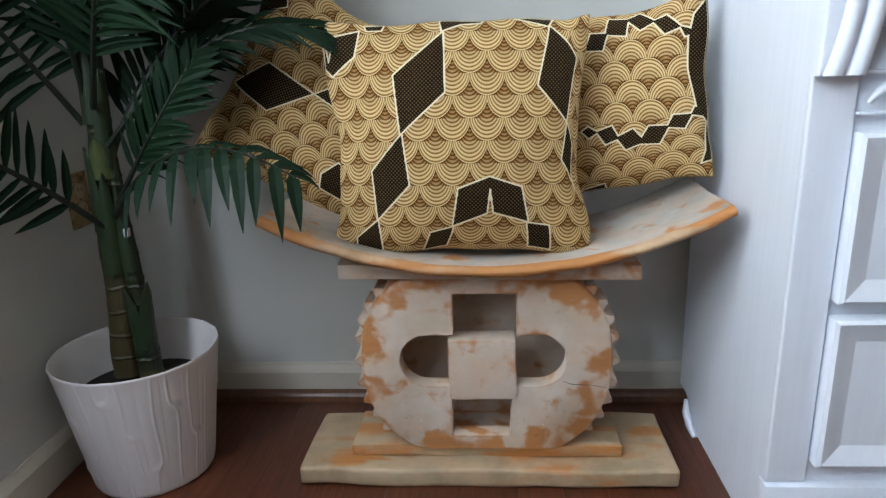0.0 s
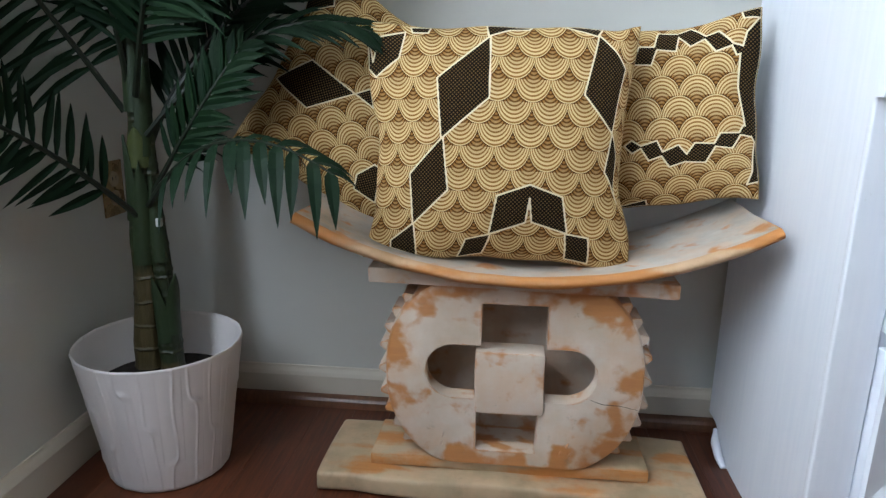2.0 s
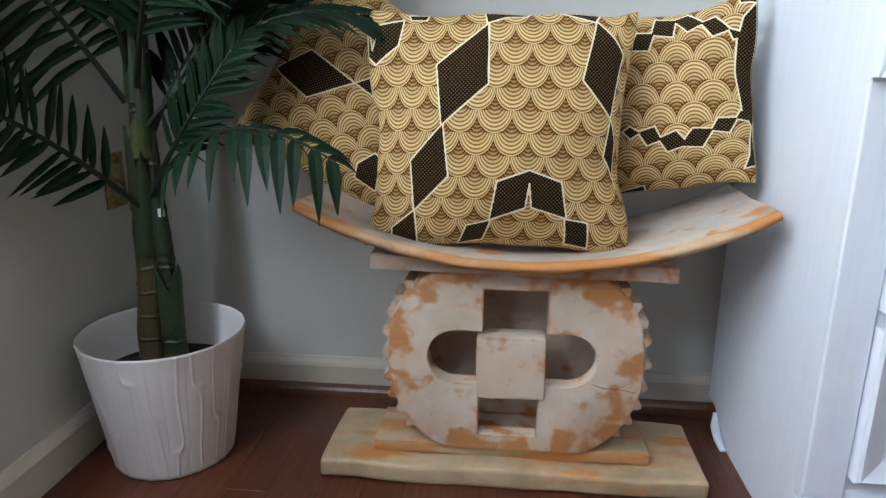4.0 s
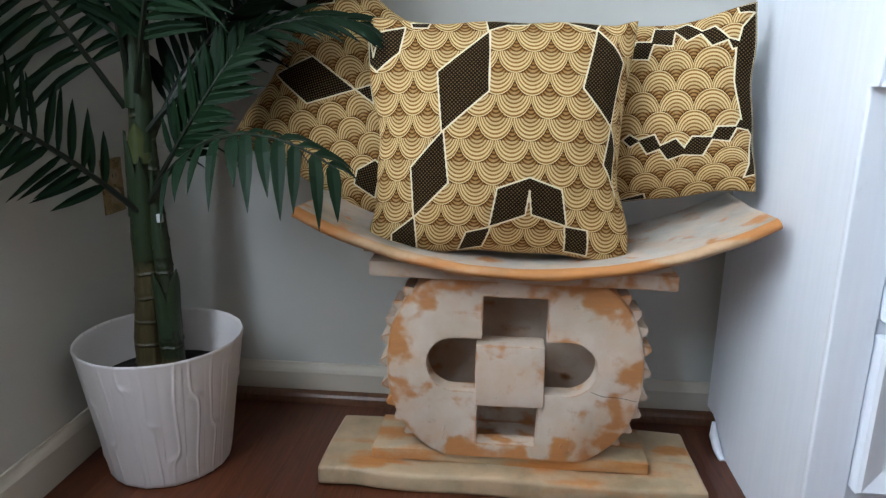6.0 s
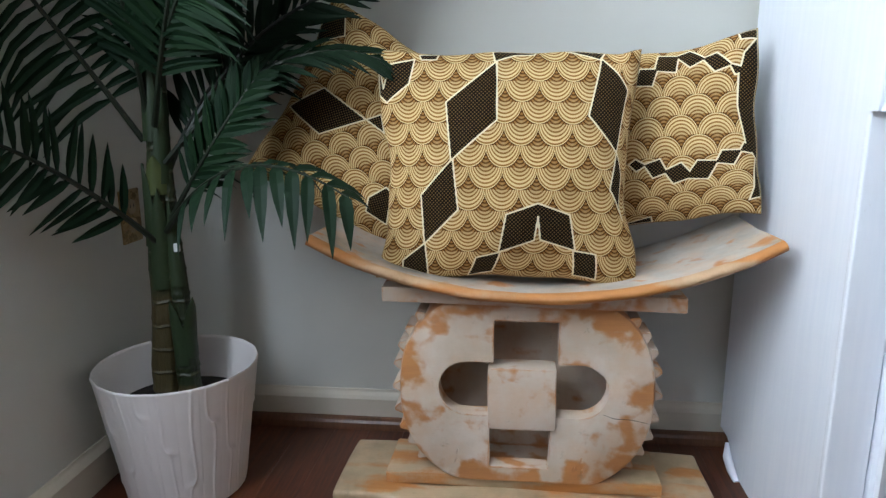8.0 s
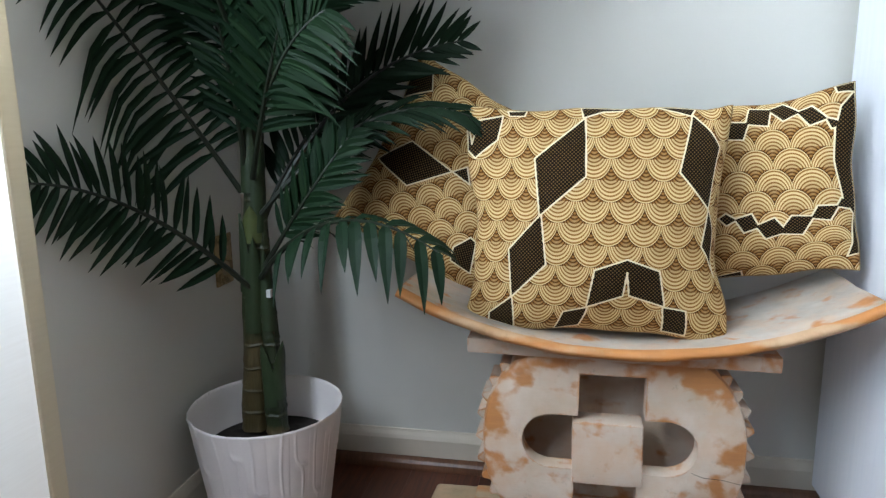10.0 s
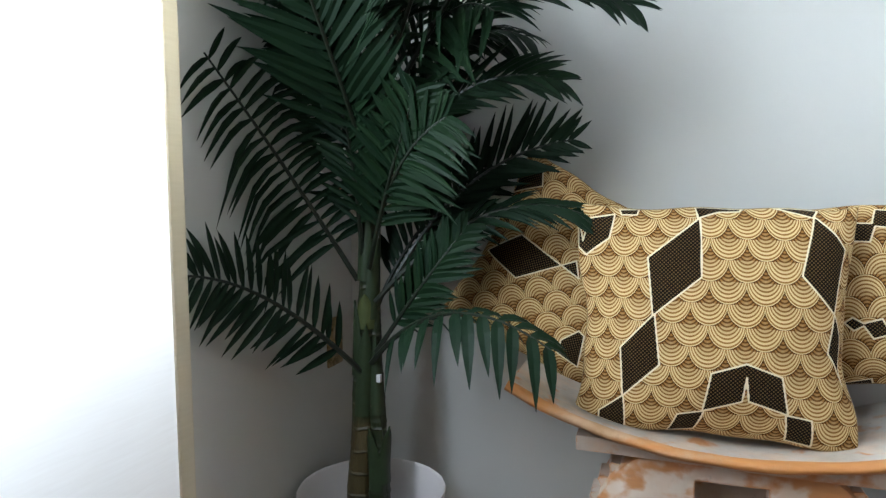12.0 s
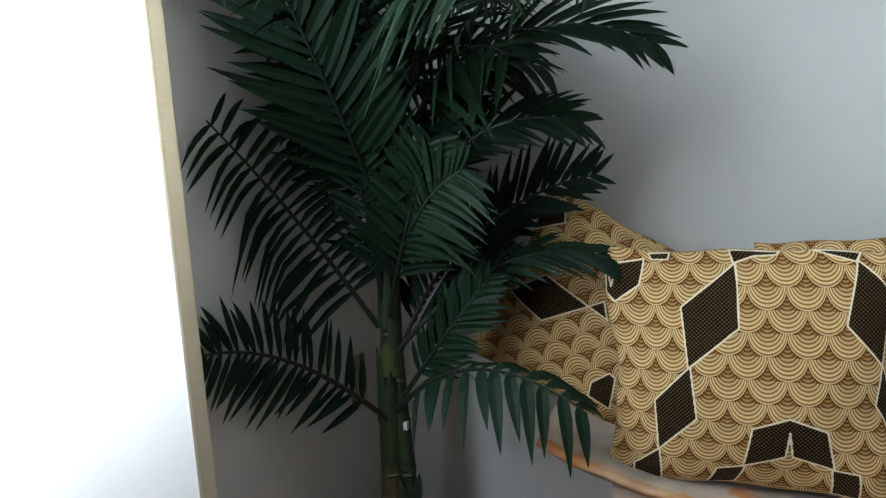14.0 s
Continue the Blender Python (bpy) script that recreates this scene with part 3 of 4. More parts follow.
    c = n.mix(n.ramp(attr("panel"), [(0.4, 0.0), (0.6, 1.0)]), fans, dark)
    c = n.mix(n.ramp(attr("outline"), [(0.35, 0.0), (0.6, 1.0)]), c, (0.76, 0.65, 0.44))
    weave = n.noise(900, 2, vec=uv)
    n.bump(n.math("ADD", n.math("MULTIPLY", weave, 0.6), n.math("MULTIPLY", n.noise(40, 3, vec=n.coords()), 1.2)), 0.25, 0.0012)
    return n.done(c, 0.85, 0.0, 0.12)


def polygon_fields(px, py, polygons, half_line):
    """How far inside the dark panels, and on their outlines, each point lies."""
    depth = np.full(px.shape, -9.0)
    for poly in polygons:
        pts = [(poly[i], poly[i + 1]) for i in range(0, len(poly), 2)]
        odd = np.zeros(px.shape, bool)
        near = np.full(px.shape, 9.0)
        for (ax, ay), (bx, by) in zip(pts, pts[1:] + pts[:1]):
            if ay != by:
                odd ^= ((ay > py) != (by > py)) & (px < (bx - ax) * (py - ay) / (by - ay) + ax)
            ux, uy = bx - ax, by - ay
            s = np.clip(((px - ax) * ux + (py - ay) * uy) / (ux * ux + uy * uy + 1e-12), 0, 1)
            near = np.minimum(near, np.hypot(px - ax - s * ux, py - ay - s * uy))
        depth = np.maximum(depth, np.where(odd, near, -near))
    return np.clip(0.5 + depth / 0.003, 0, 1), np.clip(1.0 - (np.abs(depth) - half_line) / 0.0012, 0, 1)


def cushion_surface(u, v, w, h, fat, seed, pinch, pinch_z):
    """A stuffed square cushion: u, v from -1 to 1; returns x, z across and the bulge."""
    bu, bv = 1 - np.abs(u) ** 2.0, 1 - np.abs(v) ** 2.0
    x = w / 2 * u * (1 - pinch * bv * np.abs(u) ** 3)
    z = h / 2 * v * (1 - pinch_z * bu * np.abs(v) ** 3)
    bulge = fat * np.power(np.clip((1 - u ** 4) * (1 - v ** 4), 0, 1), 0.46) * (0.62 + 0.38 * bu * bv)
    # uneven outline, pinched ears at the corners
    rim = np.maximum(np.abs(u), np.abs(v)) ** 6
    x = x + rim * (0.0040 * np.sin(3.1 * v + 2 * seed) + 0.0018 * np.sin(9 * v + seed))
    z = z + rim * (0.0035 * np.sin(3.4 * u + seed) + 0.0018 * np.sin(10 * u + 3 * seed))
    k = np.minimum(1, 3 * (1 - np.maximum(np.abs(u), np.abs(v))))
    bulge = bulge + k * 0.0035 * (np.sin(5 * u + seed) * np.cos(4.3 * v + 2 * seed) + 0.5 * np.sin(11 * u * v + seed))
    edge = np.power(np.maximum(np.abs(u), np.abs(v)), 8)
    wrinkle = (0.0036 * np.sin(24 * (u - v) + 3 * seed) + 0.0024 * np.sin(41 * (u + 0.6 * v) + seed)) * edge * k
    return x, z, bulge + wrinkle


def cushion(name, matrix, w, h, fat, seed, pinch, pinch_z, material, polygons, label, n=300, squash=None, dark_back=False):
    root = tagged(new(name), label, "cushion", "cushions on the stool")
    root.matrix_world = matrix
    g = np.linspace(-1, 1, n)
    g = np.sign(g) * (1 - (1 - np.abs(g)) ** 1.25)
    uu, vv = np.meshgrid(g, g)
    for face, sgn in (("front_cover", -1), ("back_cover", 1)):
        a = uu if sgn < 0 else uu[::4, ::4]
        b = vv if sgn < 0 else vv[::4, ::4]
        x, z, bulge = cushion_surface(a, b, w, h, fat, seed, pinch, pinch_z)
        rows, columns = a.shape
        co = np.stack([x, sgn * bulge, z], -1)
        if squash is not None:
            co = squash(co)
        idx = np.arange(rows * columns).reshape(rows, columns)
        q = np.stack([idx[:-1, :-1], idx[:-1, 1:], idx[1:, 1:], idx[1:, :-1]], -1).reshape(-1, 4)
        if sgn > 0:
            q = q[:, ::-1]
        me = bpy.data.meshes.new(face)
        me.vertices.add(rows * columns)
        me.vertices.foreach_set("co", co.reshape(-1))
        me.loops.add(q.size)
        me.loops.foreach_set("vertex_index", q.reshape(-1).astype(np.int32))
        me.polygons.add(len(q))
        me.polygons.foreach_set("loop_start", np.arange(0, q.size, 4, dtype=np.int32))
        me.update(calc_edges=True)
        me.polygons.foreach_set("use_smooth", np.ones(len(q), bool))
        flat = np.stack([a * w / 2, b * h / 2], -1).reshape(-1, 2)
        layer = me.uv_layers.new(name="cloth")
        layer.data.foreach_set("uv", flat[q.reshape(-1)].reshape(-1))
        ins, line = polygon_fields(flat[:, 0], flat[:, 1], polygons if sgn < 0 else [], 0.0008)
        if dark_back and sgn > 0:
            ins, line = np.ones_like(ins), np.zeros_like(line)
        for key, val in (("panel", ins), ("outline", line)):
            at = me.attributes.new(key, "FLOAT", "POINT")
            at.data.foreach_set("value", val.astype(np.float32))
        me.materials.append(material)
        me.validate()
        ob = new(face, me)
        ob.parent = root
    # piped seam round the edge
    ring = []
    for k in np.linspace(0, 1, 160, endpoint=False):
        s, f = int(k * 4), (k * 4) % 1
        u, v = ((2 * f - 1, -1), (1, 2 * f - 1), (1 - 2 * f, 1), (-1, 1 - 2 * f))[s]
        x, z, b = cushion_surface(np.array(u), np.array(v), w, h, fat, seed, pinch, pinch_z)
        p = np.array([[float(x), 0.0, float(z)]])
        ring.append(Vector((squash(p) if squash is not None else p)[0]))
    ring.append(ring[0])
    part("seam", tube(ring, [0.0013] * len(ring), 6, False), SEAM, root, "", 60)
    return root


SEAM = plain("seam_thread", (0.34, 0.22, 0.09), 0.8)
CLOTH_FRONT = cloth_material("printed_cotton_hanging", False, 0, (-0.0440, -0.1408))
CLOTH_RIGHT = cloth_material("printed_cotton_arched", True, 0, (-0.0860, 0.0332))
CLOTH_LEFT = cloth_material("printed_cotton_tilted", True, 45, (0.01, 0.015))

def ease(a, lo, hi):
    t = np.clip((a - lo) / (hi - lo), 0, 1)
    return t * t * (3 - 2 * t)


def slump_front(co):
    """The cover is drawn in at one flank, and one ear leans out."""
    x, y, z = co[..., 0], co[..., 1], co[..., 2]
    dx = -0.014 * ease(-x, 0.17, 0.23) * ease(z, -0.15, 0.12) - 0.021 * ease(x, 0.17, 0.225) * (0.55 * ease(z, -0.17, -0.05) + 0.45 * (1 - ease(np.abs(z + 0.02), 0.02, 0.14)))
    return np.stack([x + dx, y, z + 0.006 * ease(np.abs(x), 0.17, 0.23) * ease(z, 0.1, 0.2)], -1)


def slump_side(co):
    """It rests on the rising end of the seat, which lifts its lower corner."""
    x, y, z = co[..., 0], co[..., 1], co[..., 2]
    dz = 0.032 * ease(x, -0.02, 0.21) * ease(-z, 0.02, 0.17)
    dx = 0.010 * ease(x, 0.10, 0.2) - 0.006 * ease(x, 0.10, 0.2) * ease(-z, 0.05, 0.16)
    return np.stack([x + dx, y, z + dz + 0.010 * ease(x, 0.12, 0.2) * ease(z, 0.08, 0.17)], -1)


M_FRONT = pose(0.034, 1.330, 0.644, -8, 1.0, 0)
M_RIGHT = pose(0.264, 1.452, 0.680, -10, -6, -14)
M_LEFT = pose(-0.235, 1.468, 0.698, -9, 29, 6)
FRONT_PANELS = [(-0.027, 0.178, -0.024, 0.074, -0.099, 0.006, -0.111, 0.104),
    (-0.096, 0.01, -0.085, -0.076, -0.145, -0.137, -0.153, -0.052),
    (-0.144, -0.135, -0.135, -0.194, -0.183, -0.182, -0.184, -0.168),
    (0.149, 0.186, 0.127, 0.084, 0.18, 0.026, 0.203, 0.131),
    (0.18, 0.027, 0.199, -0.008, 0.198, -0.06, 0.212, -0.085, 0.171, -0.036),
    (0.048, -0.061, 0.102, -0.079, 0.114, -0.141, 0.054, -0.123, 0.049, -0.083, 0.044, -0.124, -0.015, -0.148, -0.004, -0.081),
    (-0.012, -0.148, -0.023, -0.19, -0.064, -0.199, -0.053, -0.16),
    (0.11, -0.141, 0.15, -0.146, 0.157, -0.193, 0.117, -0.19),
    (-0.032, 0.199, 0.044, 0.199, 0.037, 0.193, 0.004, 0.19, -0.03, 0.177),
    (0.092, 0.199, 0.158, 0.199, 0.147, 0.183, 0.112, 0.192),
    (-0.225, 0.174, -0.23, 0.124, -0.216, 0.108, -0.18, 0.137, -0.169, 0.184, -0.207, 0.172, -0.221, 0.133),
    (-0.16, 0.194, -0.125, 0.199, -0.13, 0.185, -0.157, 0.183)]
RIGHT_PANELS = [(0.019, 0.129, 0.051, 0.125, 0.041, 0.09, 0.009, 0.093),
    (0.05, 0.159, 0.086, 0.151, 0.081, 0.113, 0.044, 0.121),
    (0.078, 0.15, 0.104, 0.161, 0.13, 0.134, 0.104, 0.12),
    (0.122, 0.136, 0.145, 0.143, 0.167, 0.115, 0.141, 0.106),
    (0.161, 0.119, 0.185, 0.11, 0.184, 0.102, 0.17, 0.098),
    (0.204, 0.157, 0.206, 0.17, 0.206, 0.125, 0.206, -0.028, 0.206, -0.142, 0.188, -0.150, 0.196, -0.120, 0.202, -0.048, 0.185, -0.021, 0.175, 0.045, 0.175, 0.099, 0.184, 0.134),
    (-0.005, -0.048, 0.008, -0.039, 0.027, -0.052, 0.008, -0.062),
    (0.021, -0.05, 0.05, -0.042, 0.062, -0.069, 0.036, -0.077),
    (0.054, -0.065, 0.085, -0.052, 0.102, -0.076, 0.099, -0.085, 0.07, -0.093),
    (0.095, -0.076, 0.111, -0.05, 0.144, -0.053, 0.127, -0.092, 0.094, -0.086),
    (0.137, -0.058, 0.148, -0.033, 0.18, -0.032, 0.166, -0.064),
    (0.174, -0.036, 0.182, -0.019, 0.204, -0.022, 0.196, -0.039),
    (0.176, 0.173, 0.206, 0.174, 0.206, 0.156, 0.18, 0.158),
    (-0.019, -0.168, 0.026, -0.158, 0.026, -0.174, -0.019, -0.174)]
LEFT_PANELS = [(-0.178, -0.038, -0.123, 0.025, -0.023, 0.009, -0.089, -0.057),
    (-0.023, 0.009, -0.002, 0.031, 0.019, 0.003),
    (0.049, -0.12, 0.07, -0.086, 0.084, -0.09, 0.105, -0.152, 0.057, -0.148),
    (-0.19, 0.13, -0.155, 0.176, -0.135, 0.132, -0.19, 0.091)]
cushion("cushion", M_FRONT, 0.462, 0.400, 0.080, 1.0, 0.08, 0.03, CLOTH_FRONT, FRONT_PANELS, "square cushion in gold and dark brown printed cotton, hanging scales", squash=slump_front)
cushion("cushion", M_RIGHT, 0.412, 0.348, 0.070, 2.3, 0.02, 0.09, CLOTH_RIGHT, RIGHT_PANELS, "square cushion in gold printed cotton with zigzag dark diamonds", squash=slump_side, dark_back=True)
cushion("cushion", M_LEFT, 0.380, 0.380, 0.065, 4.1, 0.05, 0.05, CLOTH_LEFT, LEFT_PANELS, "tilted square cushion in gold printed cotton with a dark lozenge")

# ---- the palm in its pot ----
PX, PY = -0.610, 1.308
pot = thing("plant_pot", (PX, PY, 0), "white glazed plant pot with a knotted relief, on the floor", "pot")


def relief(k, z, r):
    """Uneven upright ribs with knots, as on bark."""
    if r < 0.100:
        return 0.0
    s = k * 22 / (2 * math.pi)
    i = math.floor(s)
    knot_z = 0.04 + 0.2 * ((i * 0.618) % 1)
    lean = 1 if i % 3 else -1
    f = s - i - 0.5 + lean * (0.16 * math.tanh((z - knot_z) / 0.010) + 0.05 * math.sin(z * 31 + i))
    rib = 0.0012 * math.exp(-(f / 0.055) ** 2)
    knot = 0.0024 * math.exp(-((z - knot_z) / 0.008) ** 2 - ((f - 0.10 * lean) / 0.20) ** 2)
    step = 0.0008 * math.tanh((0.5 - abs(f)) * 6) * ((i * 0.37) % 1)
    return rib + knot + step


prof = [(0.108, 0.0), (0.113, 0.004)] + [(0.113 + (0.1505 - 0.113) * t, 0.004 + 0.253 * t) for t in np.linspace(0.03, 0.985, 84)] + [(0.1515, 0.259), (0.1520, 0.263), (0.1508, 0.2650), (0.1490, 0.2640), (0.1475, 0.258)]
outer = lathe(prof, 600, relief)
bmesh.ops.delete(outer, geom=[f for f in outer.faces if len(f.verts) > 4 and f.calc_center_median().z > 0.2], context="FACES_ONLY")
part("wall", outer, POT_WHITE, pot, "", 60)
bm = lathe([(0.1476, 0.260), (0.139, 0.23), (0.132, 0.17), (0.131, 0.168)], 64)
bmesh.ops.delete(bm, geom=[f for f in bm.faces if len(f.verts) > 4], context="FACES_ONLY")
part("inner_wall", bm, POT_WHITE, pot, "", 60)
bm = bmesh.new()
rings = [[bm.verts.new((r * math.cos(k * math.pi / 32), r * math.sin(k * math.pi / 32), 0.176)) for k in range(64)] for r in np.linspace(0.006, 0.1318, 18)]
for a, b in zip(rings, rings[1:]):
    for k in range(64):
        bm.faces.new((a[k], b[k], b[(k + 1) % 64], a[(k + 1) % 64]))
bm.faces.new(rings[0])
for v in bm.verts:
    v.co.z += 0.006 * noise.noise(v.co * 60) * min(1, (0.1319 - v.co.xy.length) * 60)
part("soil", bm, SOIL, pot, "dark potting soil", 60)

palm = thing("palm", (PX, PY, 0.19), "tall artificial palm with dark green feathered fronds", "palm tree")
rng = random.Random(5)


def cane(x0, y0, x1, y1, z1, r0, r1, bark):
    """A rough cane with leaf scars and uneven girth."""
    bm = bmesh.new()
    rows = []
    for i in range(120):
        t = i / 119
        z = z1 * t
        scar = 0.0022 * max(0.0, 1 - ((z * 20) % 1) * 6)
        ring = []
        for k in range(28):
            a = 2 * math.pi * k / 28
            p = Vector((math.cos(a), math.sin(a), 0))
            r = r0 + (r1 - r0) * min(1, t * 1.6) + scar + 0.0045 * noise.noise(p * 1.6 + Vector((0, 0, z * 9))) + 0.0015 * noise.noise(p * 5 + Vector((0, 0, z * 14)))
            ring.append(bm.verts.new((x0 + (x1 - x0) * t + p.x * r, y0 + (y1 - y0) * t + p.y * r, z)))
        rows.append(ring)
    for a, b in zip(rows, rows[1:]):
        for k in range(28):
            bm.faces.new((a[k], a[(k + 1) % 28], b[(k + 1) % 28], b[k]))
    bm.faces.new(rows[-1])
    return part("trunk", bm, bark, palm, "rough green and brown cane", 50)


MAIN, SIDE = (-0.047, 0.044, 0.003, 0.047, 0.95, 0.0295, 0.021), (0.005, 0.034, -0.012, 0.044, 0.50, 0.0225, 0.013)
cane(*MAIN, BARK)
cane(*SIDE, SIDE_BARK)


def sheath(stem, facing, z0, length, wide, material=SHEATH, flare=0.006):
    """A leaf base that wraps part of a cane and runs to a point."""
    x0, y0, x1, y1, z1, r0, r1 = stem
    bm = bmesh.new()
    rows = []
    for i in range(15):
        t = i / 14
        half = radians(wide) * (1 - t ** 1.7) * (0.75 + 0.5 * t)
        z = z0 + length * t
        k = z / z1
        r = r0 + (r1 - r0) * min(1, k * 1.6) + 0.0040 + flare * t * t
        rows.append([bm.verts.new((x0 + (x1 - x0) * k + (r + 0.0015 * math.cos(q * 2.4)) * math.cos(radians(facing) + half * q), y0 + (y1 - y0) * k + (r + 0.0015 * math.cos(q * 2.4)) * math.sin(radians(facing) + half * q), z)) for q in np.linspace(-1, 1, 9)])
    for a, b in zip(rows, rows[1:]):
        for k in range(8):
            bm.faces.new((a[k], a[k + 1], b[k + 1], b[k]))
    bmesh.ops.remove_doubles(bm, verts=bm.verts[:], dist=0.0002)
    bmesh.ops.solidify(bm, geom=bm.faces[:], thickness=0.0018)
    return part("sheath", bm, material, palm, "pale green young leaf sheath" if material is YOUNG else "green leaf sheath", 60)


for stem, facing, z0, length, wide, material, flare in (
        (SIDE, -105, 0.060, 0.135, 60, SHEATH, 0.010), (SIDE, -112, 0.085, 0.060, 34, YOUNG, 0.004), (SIDE, -25, 0.075, 0.125, 55, SHEATH, 0.018),
        (MAIN, -70, 0.215, 0.20, 50, SHEATH, 0.006), (MAIN, -125, 0.30, 0.16, 50, SHEATH, 0.006), (SIDE, -60, 0.22, 0.17, 60, SHEATH, 0.004),
        (MAIN, -80, 0.400, 0.075, 60, YOUNG, 0.004), (MAIN, -40, 0.42, 0.18, 50, SHEATH, 0.006), (MAIN, -100, 0.50, 0.18, 55, SHEATH, 0.006)):
    sheath(stem, facing, z0, length, wide, material, flare)
part("label_tag", box(0.004, 0.013, 0.020, 0.030, 0.290, 0.306, 0.001), TAG_WHITE, palm, "small white tag")


def bezier(a, b, c, t):
    return a * (1 - t) ** 2 + b * (2 * t * (1 - t)) + c * t * t


def frond(base, middle, tip, leaf=0.16, droop=0.3, forward=0.5, facing=(0, -0.4, 0.9), pairs=19, single=False, start=0.2, half_width=0.0080):
    """A feathered frond: a bent stalk with two rows of folded blades. facing: the way its broad side looks."""
    base, middle, tip = (Vector(p) - Vector((PX, PY, 0.19)) for p in (base, middle, tip))
    ctrl = middle * 2 - (base + tip) * 0.5
    steps = 18
    path = [bezier(base, ctrl, tip, i / steps) for i in range(steps + 1)]
    root = part("frond", tube(path, [0.0052 * (1 - 0.85 * i / steps) + 0.0008 for i in range(steps + 1)], 6), STEM, palm)
    joined = bmesh.new()
    for j in range(pairs):
        s = start + (1 - start) * (j + 0.5) / pairs
        p, q = bezier(base, ctrl, tip, s), bezier(base, ctrl, tip, min(s + 0.02, 1.02))
        d = (q - p).normalized()
        up = Vector(facing)
        up = (up - d * up.dot(d)).normalized()
        side_v = d.cross(up)
        size = leaf * (0.62 + 0.38 * math.sin(math.pi * min(s * 0.9 + 0.1, 1.0))) * (1.0 if s < 0.8 else 1.0 - 1.5 * (s - 0.8))
        for sgn in (-1, 1):
            l = size * rng.uniform(0.82, 1.1)
            f = forward + 0.55 * max(s - 0.55, 0) + rng.uniform(-0.1, 0.1)
            way = (side_v * sgn * (1 - 0.35 * f) + d * f + up * rng.uniform(-0.05, 0.16)).normalized()
            wide = half_width * rng.uniform(0.8, 1.15)
            flat = way.cross(up).normalized()
            prev = None
            dr = droop * rng.uniform(0.6, 1.4)
            curl = rng.uniform(-0.08, 0.10)
            shift = d * rng.uniform(-0.004, 0.004)
            bm = bmesh.new() if single else joined
            for t, wd in ((0, 0.35), (0.2, 0.92), (0.45, 1.0), (0.7, 0.75), (0.88, 0.36), (1.0, 0.04)):
                c = p + shift + way * (l * t) + Vector((0, 0, -1)) * (dr * l * t * t) + d * (curl * l * t * t)
                c.x = max(c.x, WALL_X + 0.012 - PX)
                c.y = min(c.y, WALL_Y - 0.012 - PY)
                row = [bm.verts.new(c - flat * wide * wd + up * 0.0028 * wd), bm.verts.new(c), bm.verts.new(c + flat * wide * wd + up * 0.0028 * wd)]
                if prev:
                    bm.faces.new((prev[0], prev[1], row[1], row[0])), bm.faces.new((prev[1], prev[2], row[2], row[1]))
                prev = row
            if single:
                part("leaflet", bm, LEAF, root)
    if single:
        joined.free()
    else:
        tagged(part("foliage", joined, LEAF, root), "", "", "", "stuff")


frond((-0.636, 1.330, 0.496), (-0.735, 1.140, 0.677), (-0.765, 0.920, 0.744), leaf=0.125, droop=0.1, forward=0.5, facing=(1, -0.5, 0.2), single=True, start=0.12, pairs=22)
frond((-0.650, 1.340, 0.690), (-0.742, 1.235, 0.908), (-0.768, 1.030, 1.100), leaf=0.175, droop=0.38, forward=0.12, facing=(0.6, -0.8, 0.3), single=True, start=0.15, pairs=22)
frond((-0.617, 1.330, 0.520), (-0.415, 1.225, 0.652), (-0.215, 1.180, 0.605), leaf=0.104, droop=0.8, forward=0.45, facing=(0, -0.4, 0.9), single=True, pairs=12, start=0.14, half_width=0.0110)
frond((-0.601, 1.320, 0.650), (-0.365, 1.320, 0.828), (-0.158, 1.340, 0.812), leaf=0.115, droop=0.25, forward=1.1, facing=(0, -0.6, 0.8), single=True)
frond((-0.575, 1.340, 0.680), (-0.425, 1.395, 0.885), (-0.225, 1.440, 0.972), leaf=0.13, droop=-0.1, forward=0.75, facing=(0, -1, 0.3), single=True)
frond((-0.602, 1.340, 0.839), (-0.385, 1.295, 1.185), (-0.105, 1.260, 1.170), leaf=0.16, droop=0.15, forward=1.0, facing=(0, -0.7, 0.7), single=True, half_width=0.0095)
frond((-0.600, 1.310, 0.899), (-0.608, 1.160, 1.116), (-0.630, 1.020, 1.330), leaf=0.2, droop=0.05, forward=0.7, facing=(0.1, -0.9, 0.45), single=True, half_width=0.0105)
frond((-0.631, 1.330, 0.875), (-0.672, 1.260, 1.100), (-0.705, 1.130, 1.290), leaf=0.15, droop=0.15, forward=0.7, facing=(0.4, -0.7, 0.6), single=True, pairs=17)
frond((-0.615, 1.360, 0.949), (-0.534, 1.300, 1.205), (-0.401, 1.200, 1.392), leaf=0.19, droop=0.3, forward=0.5)
frond((-0.629, 1.360, 0.916), (-0.729, 1.400, 1.182), (-0.765, 1.450, 1.383), leaf=0.13, droop=0.3, forward=0.5)
frond((-0.611, 1.380, 0.948), (-0.469, 1.420, 1.160), (-0.319, 1.450, 1.180), leaf=0.17, droop=0.4, forward=0.5)
frond((-0.614, 1.320, 0.718), (-0.534, 1.250, 0.904), (-0.462, 1.200, 1.049), leaf=0.13, droop=0.2, forward=0.6, facing=(0.3, -0.9, 0.3))
frond((-0.636, 1.340, 0.713), (-0.627, 1.280, 0.924), (-0.628, 1.220, 1.080), leaf=0.14, droop=0.2, forward=0.6, facing=(-0.2, -0.9, 0.3))
frond((-0.601, 1.340, 1.005), (-0.551, 1.280, 1.302), (-0.545, 1.200, 1.545), leaf=0.2, droop=0.3, forward=0.5)
frond((-0.601, 1.340, 1.005), (-0.316, 1.200, 1.296), (-0.150, 1.050, 1.269), leaf=0.19, droop=0.5, forward=0.5)
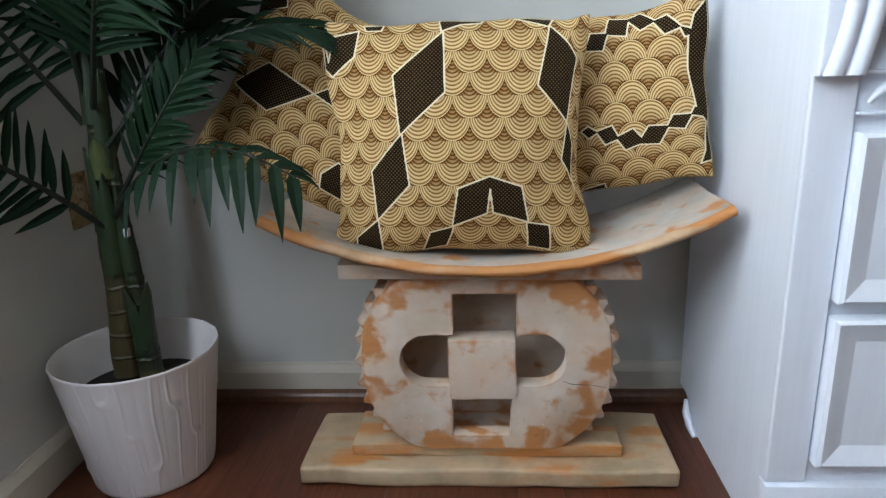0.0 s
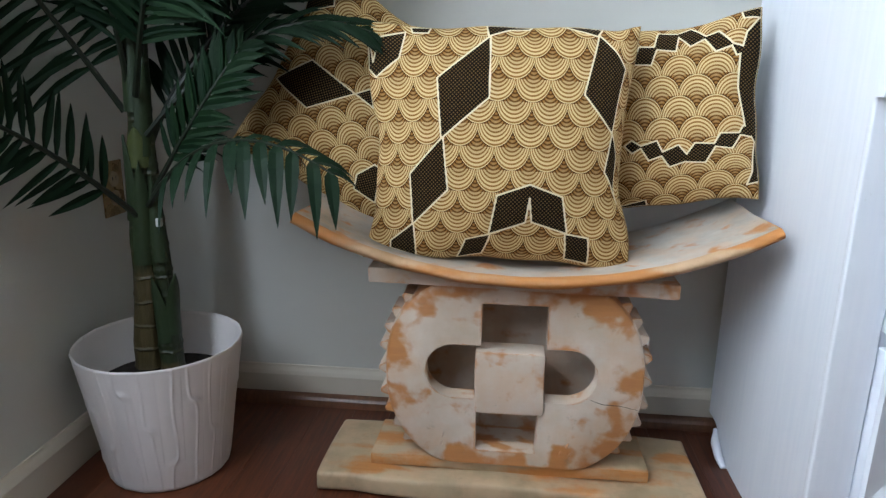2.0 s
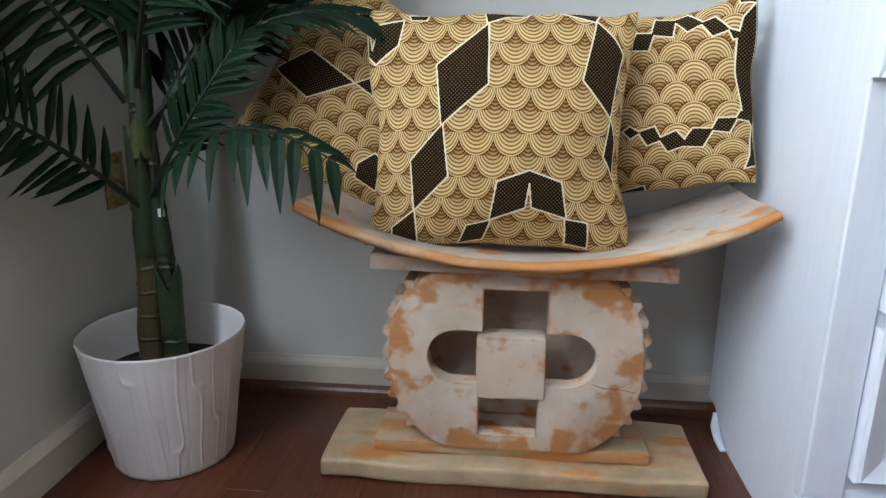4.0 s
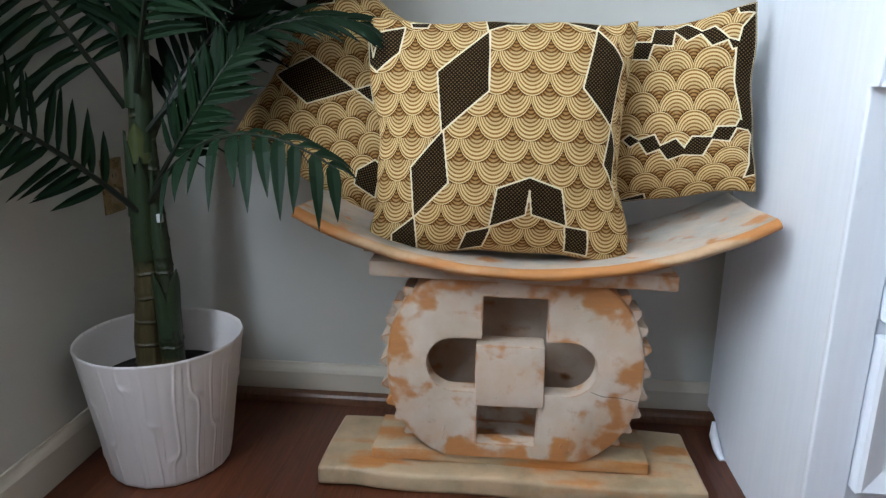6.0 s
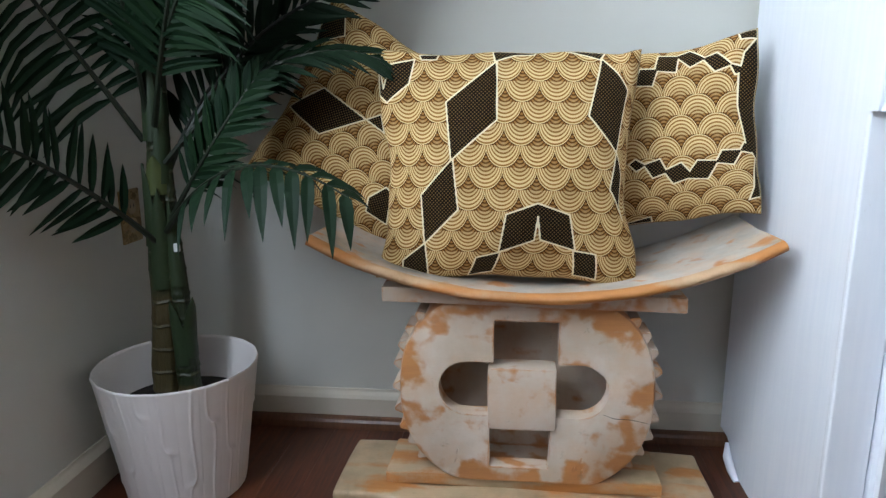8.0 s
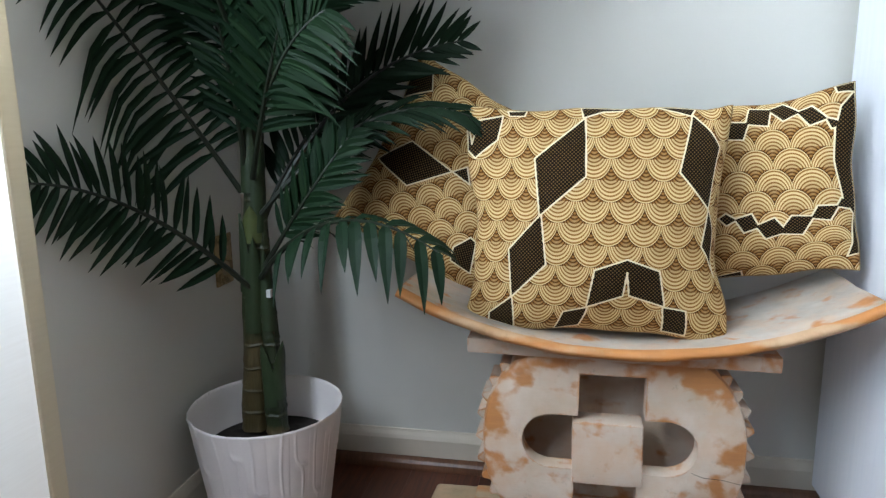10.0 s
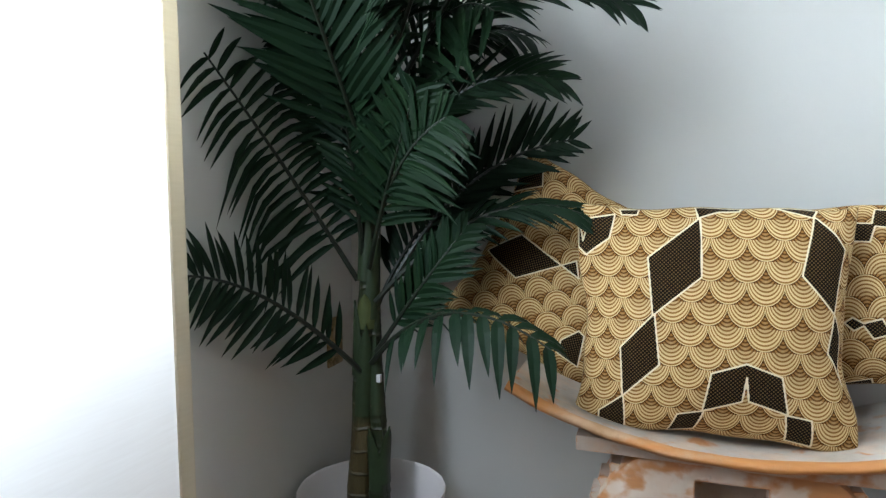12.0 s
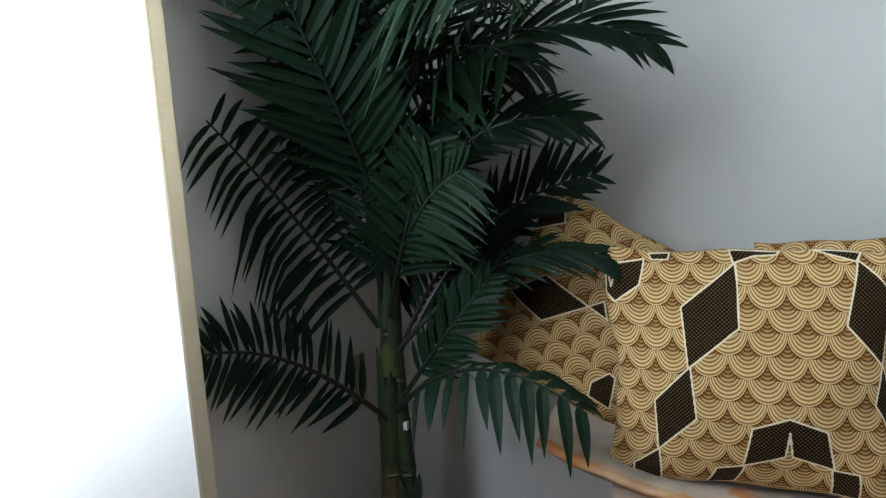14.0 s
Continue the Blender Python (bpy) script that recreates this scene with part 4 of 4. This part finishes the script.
frond((-0.601, 1.340, 1.005), (-0.714, 1.200, 1.355), (-0.750, 1.000, 1.321), leaf=0.19, droop=0.5, forward=0.5)
frond((-0.624, 1.350, 0.604), (-0.532, 1.400, 0.795), (-0.394, 1.440, 0.924), leaf=0.15, droop=0.2, forward=0.6, facing=(0, -1, 0.4))
frond((-0.608, 1.360, 0.870), (-0.425, 1.310, 1.050), (-0.231, 1.300, 1.066), leaf=0.13, droop=0.15, forward=1.0, facing=(0, -0.8, 0.6))
frond((-0.627, 1.360, 0.871), (-0.709, 1.300, 1.066), (-0.765, 1.250, 1.179), leaf=0.12, droop=0.3, forward=0.5, facing=(0, -0.9, 0.5))
# upper crown, partly unseen: extra fronds added to shade the lower ones
frond((-0.597, 1.340, 1.059), (-0.458, 1.250, 1.391), (-0.244, 1.100, 1.461), leaf=0.2, droop=0.4, forward=0.5)
frond((-0.606, 1.360, 1.059), (-0.694, 1.300, 1.474), (-0.765, 1.150, 1.584), leaf=0.2, droop=0.4, forward=0.5)
frond((-0.618, 1.380, 1.027), (-0.509, 1.420, 1.260), (-0.382, 1.470, 1.358), leaf=0.19, droop=0.4, forward=0.5)
frond((-0.589, 1.320, 1.048), (-0.541, 1.150, 1.292), (-0.468, 0.950, 1.327), leaf=0.2, droop=0.5, forward=0.5)
frond((-0.589, 1.320, 1.048), (-0.399, 1.120, 1.266), (-0.296, 0.950, 1.228), leaf=0.18, droop=0.6, forward=0.5)
frond((-0.610, 1.340, 0.973), (-0.655, 1.300, 1.259), (-0.700, 1.200, 1.268), leaf=0.14, droop=0.4, forward=0.5, facing=(0, -0.8, 0.6))
frond((-0.598, 1.340, 0.972), (-0.460, 1.300, 1.178), (-0.327, 1.220, 1.173), leaf=0.18, droop=0.4, forward=0.5, facing=(0, -0.8, 0.6))
frond((-0.623, 1.360, 0.836), (-0.585, 1.380, 0.969), (-0.496, 1.400, 0.975), leaf=0.16, droop=0.4, forward=0.5, facing=(0, -0.9, 0.5))
frond((-0.592, 1.310, 0.788), (-0.507, 1.240, 0.924), (-0.406, 1.200, 1.000), leaf=0.14, droop=0.3, forward=0.6, facing=(0.2, -0.9, 0.3))
frond((-0.605, 1.330, 0.545), (-0.490, 1.290, 0.690), (-0.400, 1.280, 0.800), leaf=0.105, droop=0.12, forward=0.85, facing=(0, -1, 0.25), pairs=20)

# ---- the outlet ----
outlet = thing("wall_outlet", (WALL_X, 1.491, 0.520), "brass cover plate with an ivory double socket on the wall", "outlet")
part("cover_plate", box(0.0, 0.005, -0.036, 0.036, -0.058, 0.058, 0.0022), BRASS, outlet, "", 40)
for z in (-0.020, 0.020):
    bm = bmesh.new()
    bmesh.ops.create_cone(bm, cap_ends=True, segments=32, radius1=0.0165, radius2=0.0160, depth=0.004)
    bmesh.ops.rotate(bm, matrix=Matrix.Rotation(radians(90), 3, "Y"), verts=bm.verts)
    bmesh.ops.translate(bm, vec=(0.006, 0, z), verts=bm.verts)
    sock = part("socket", bm, IVORY, outlet, "ivory plastic socket", 40)
    for y in (-0.006, 0.006):
        part("slot", box(0.0075, 0.0084, y - 0.001, y + 0.001, z - 0.002, z + 0.006), DARK, sock)

# ---- floor boards ----
bw, gap = 0.083, 0.0003
shared = {}
col = 0
x = WALL_X + 0.001
while x < ROOM_X:
    y = ROOM_Y - (col * 0.377) % 0.9
    while y < WALL_Y:
        ln = 0.9
        a, b = max(y, ROOM_Y), min(y + ln, WALL_Y)
        if b - a > 0.03:
            key = round(b - a, 3)
            if key not in shared:
                bm = box(0, bw - gap, 0, b - a - gap, -0.012, 0.0, 0.0004, 1)
                me = bpy.data.meshes.new("board")
                bm.to_mesh(me)
                bm.free()
                me.materials.append(FLOOR_WOOD)
                shared[key] = me
            ob = new("board", shared[key])
            ob.location = (x, a, 0)
            ob.parent = floor
        y += ln
    x += bw
    col += 1
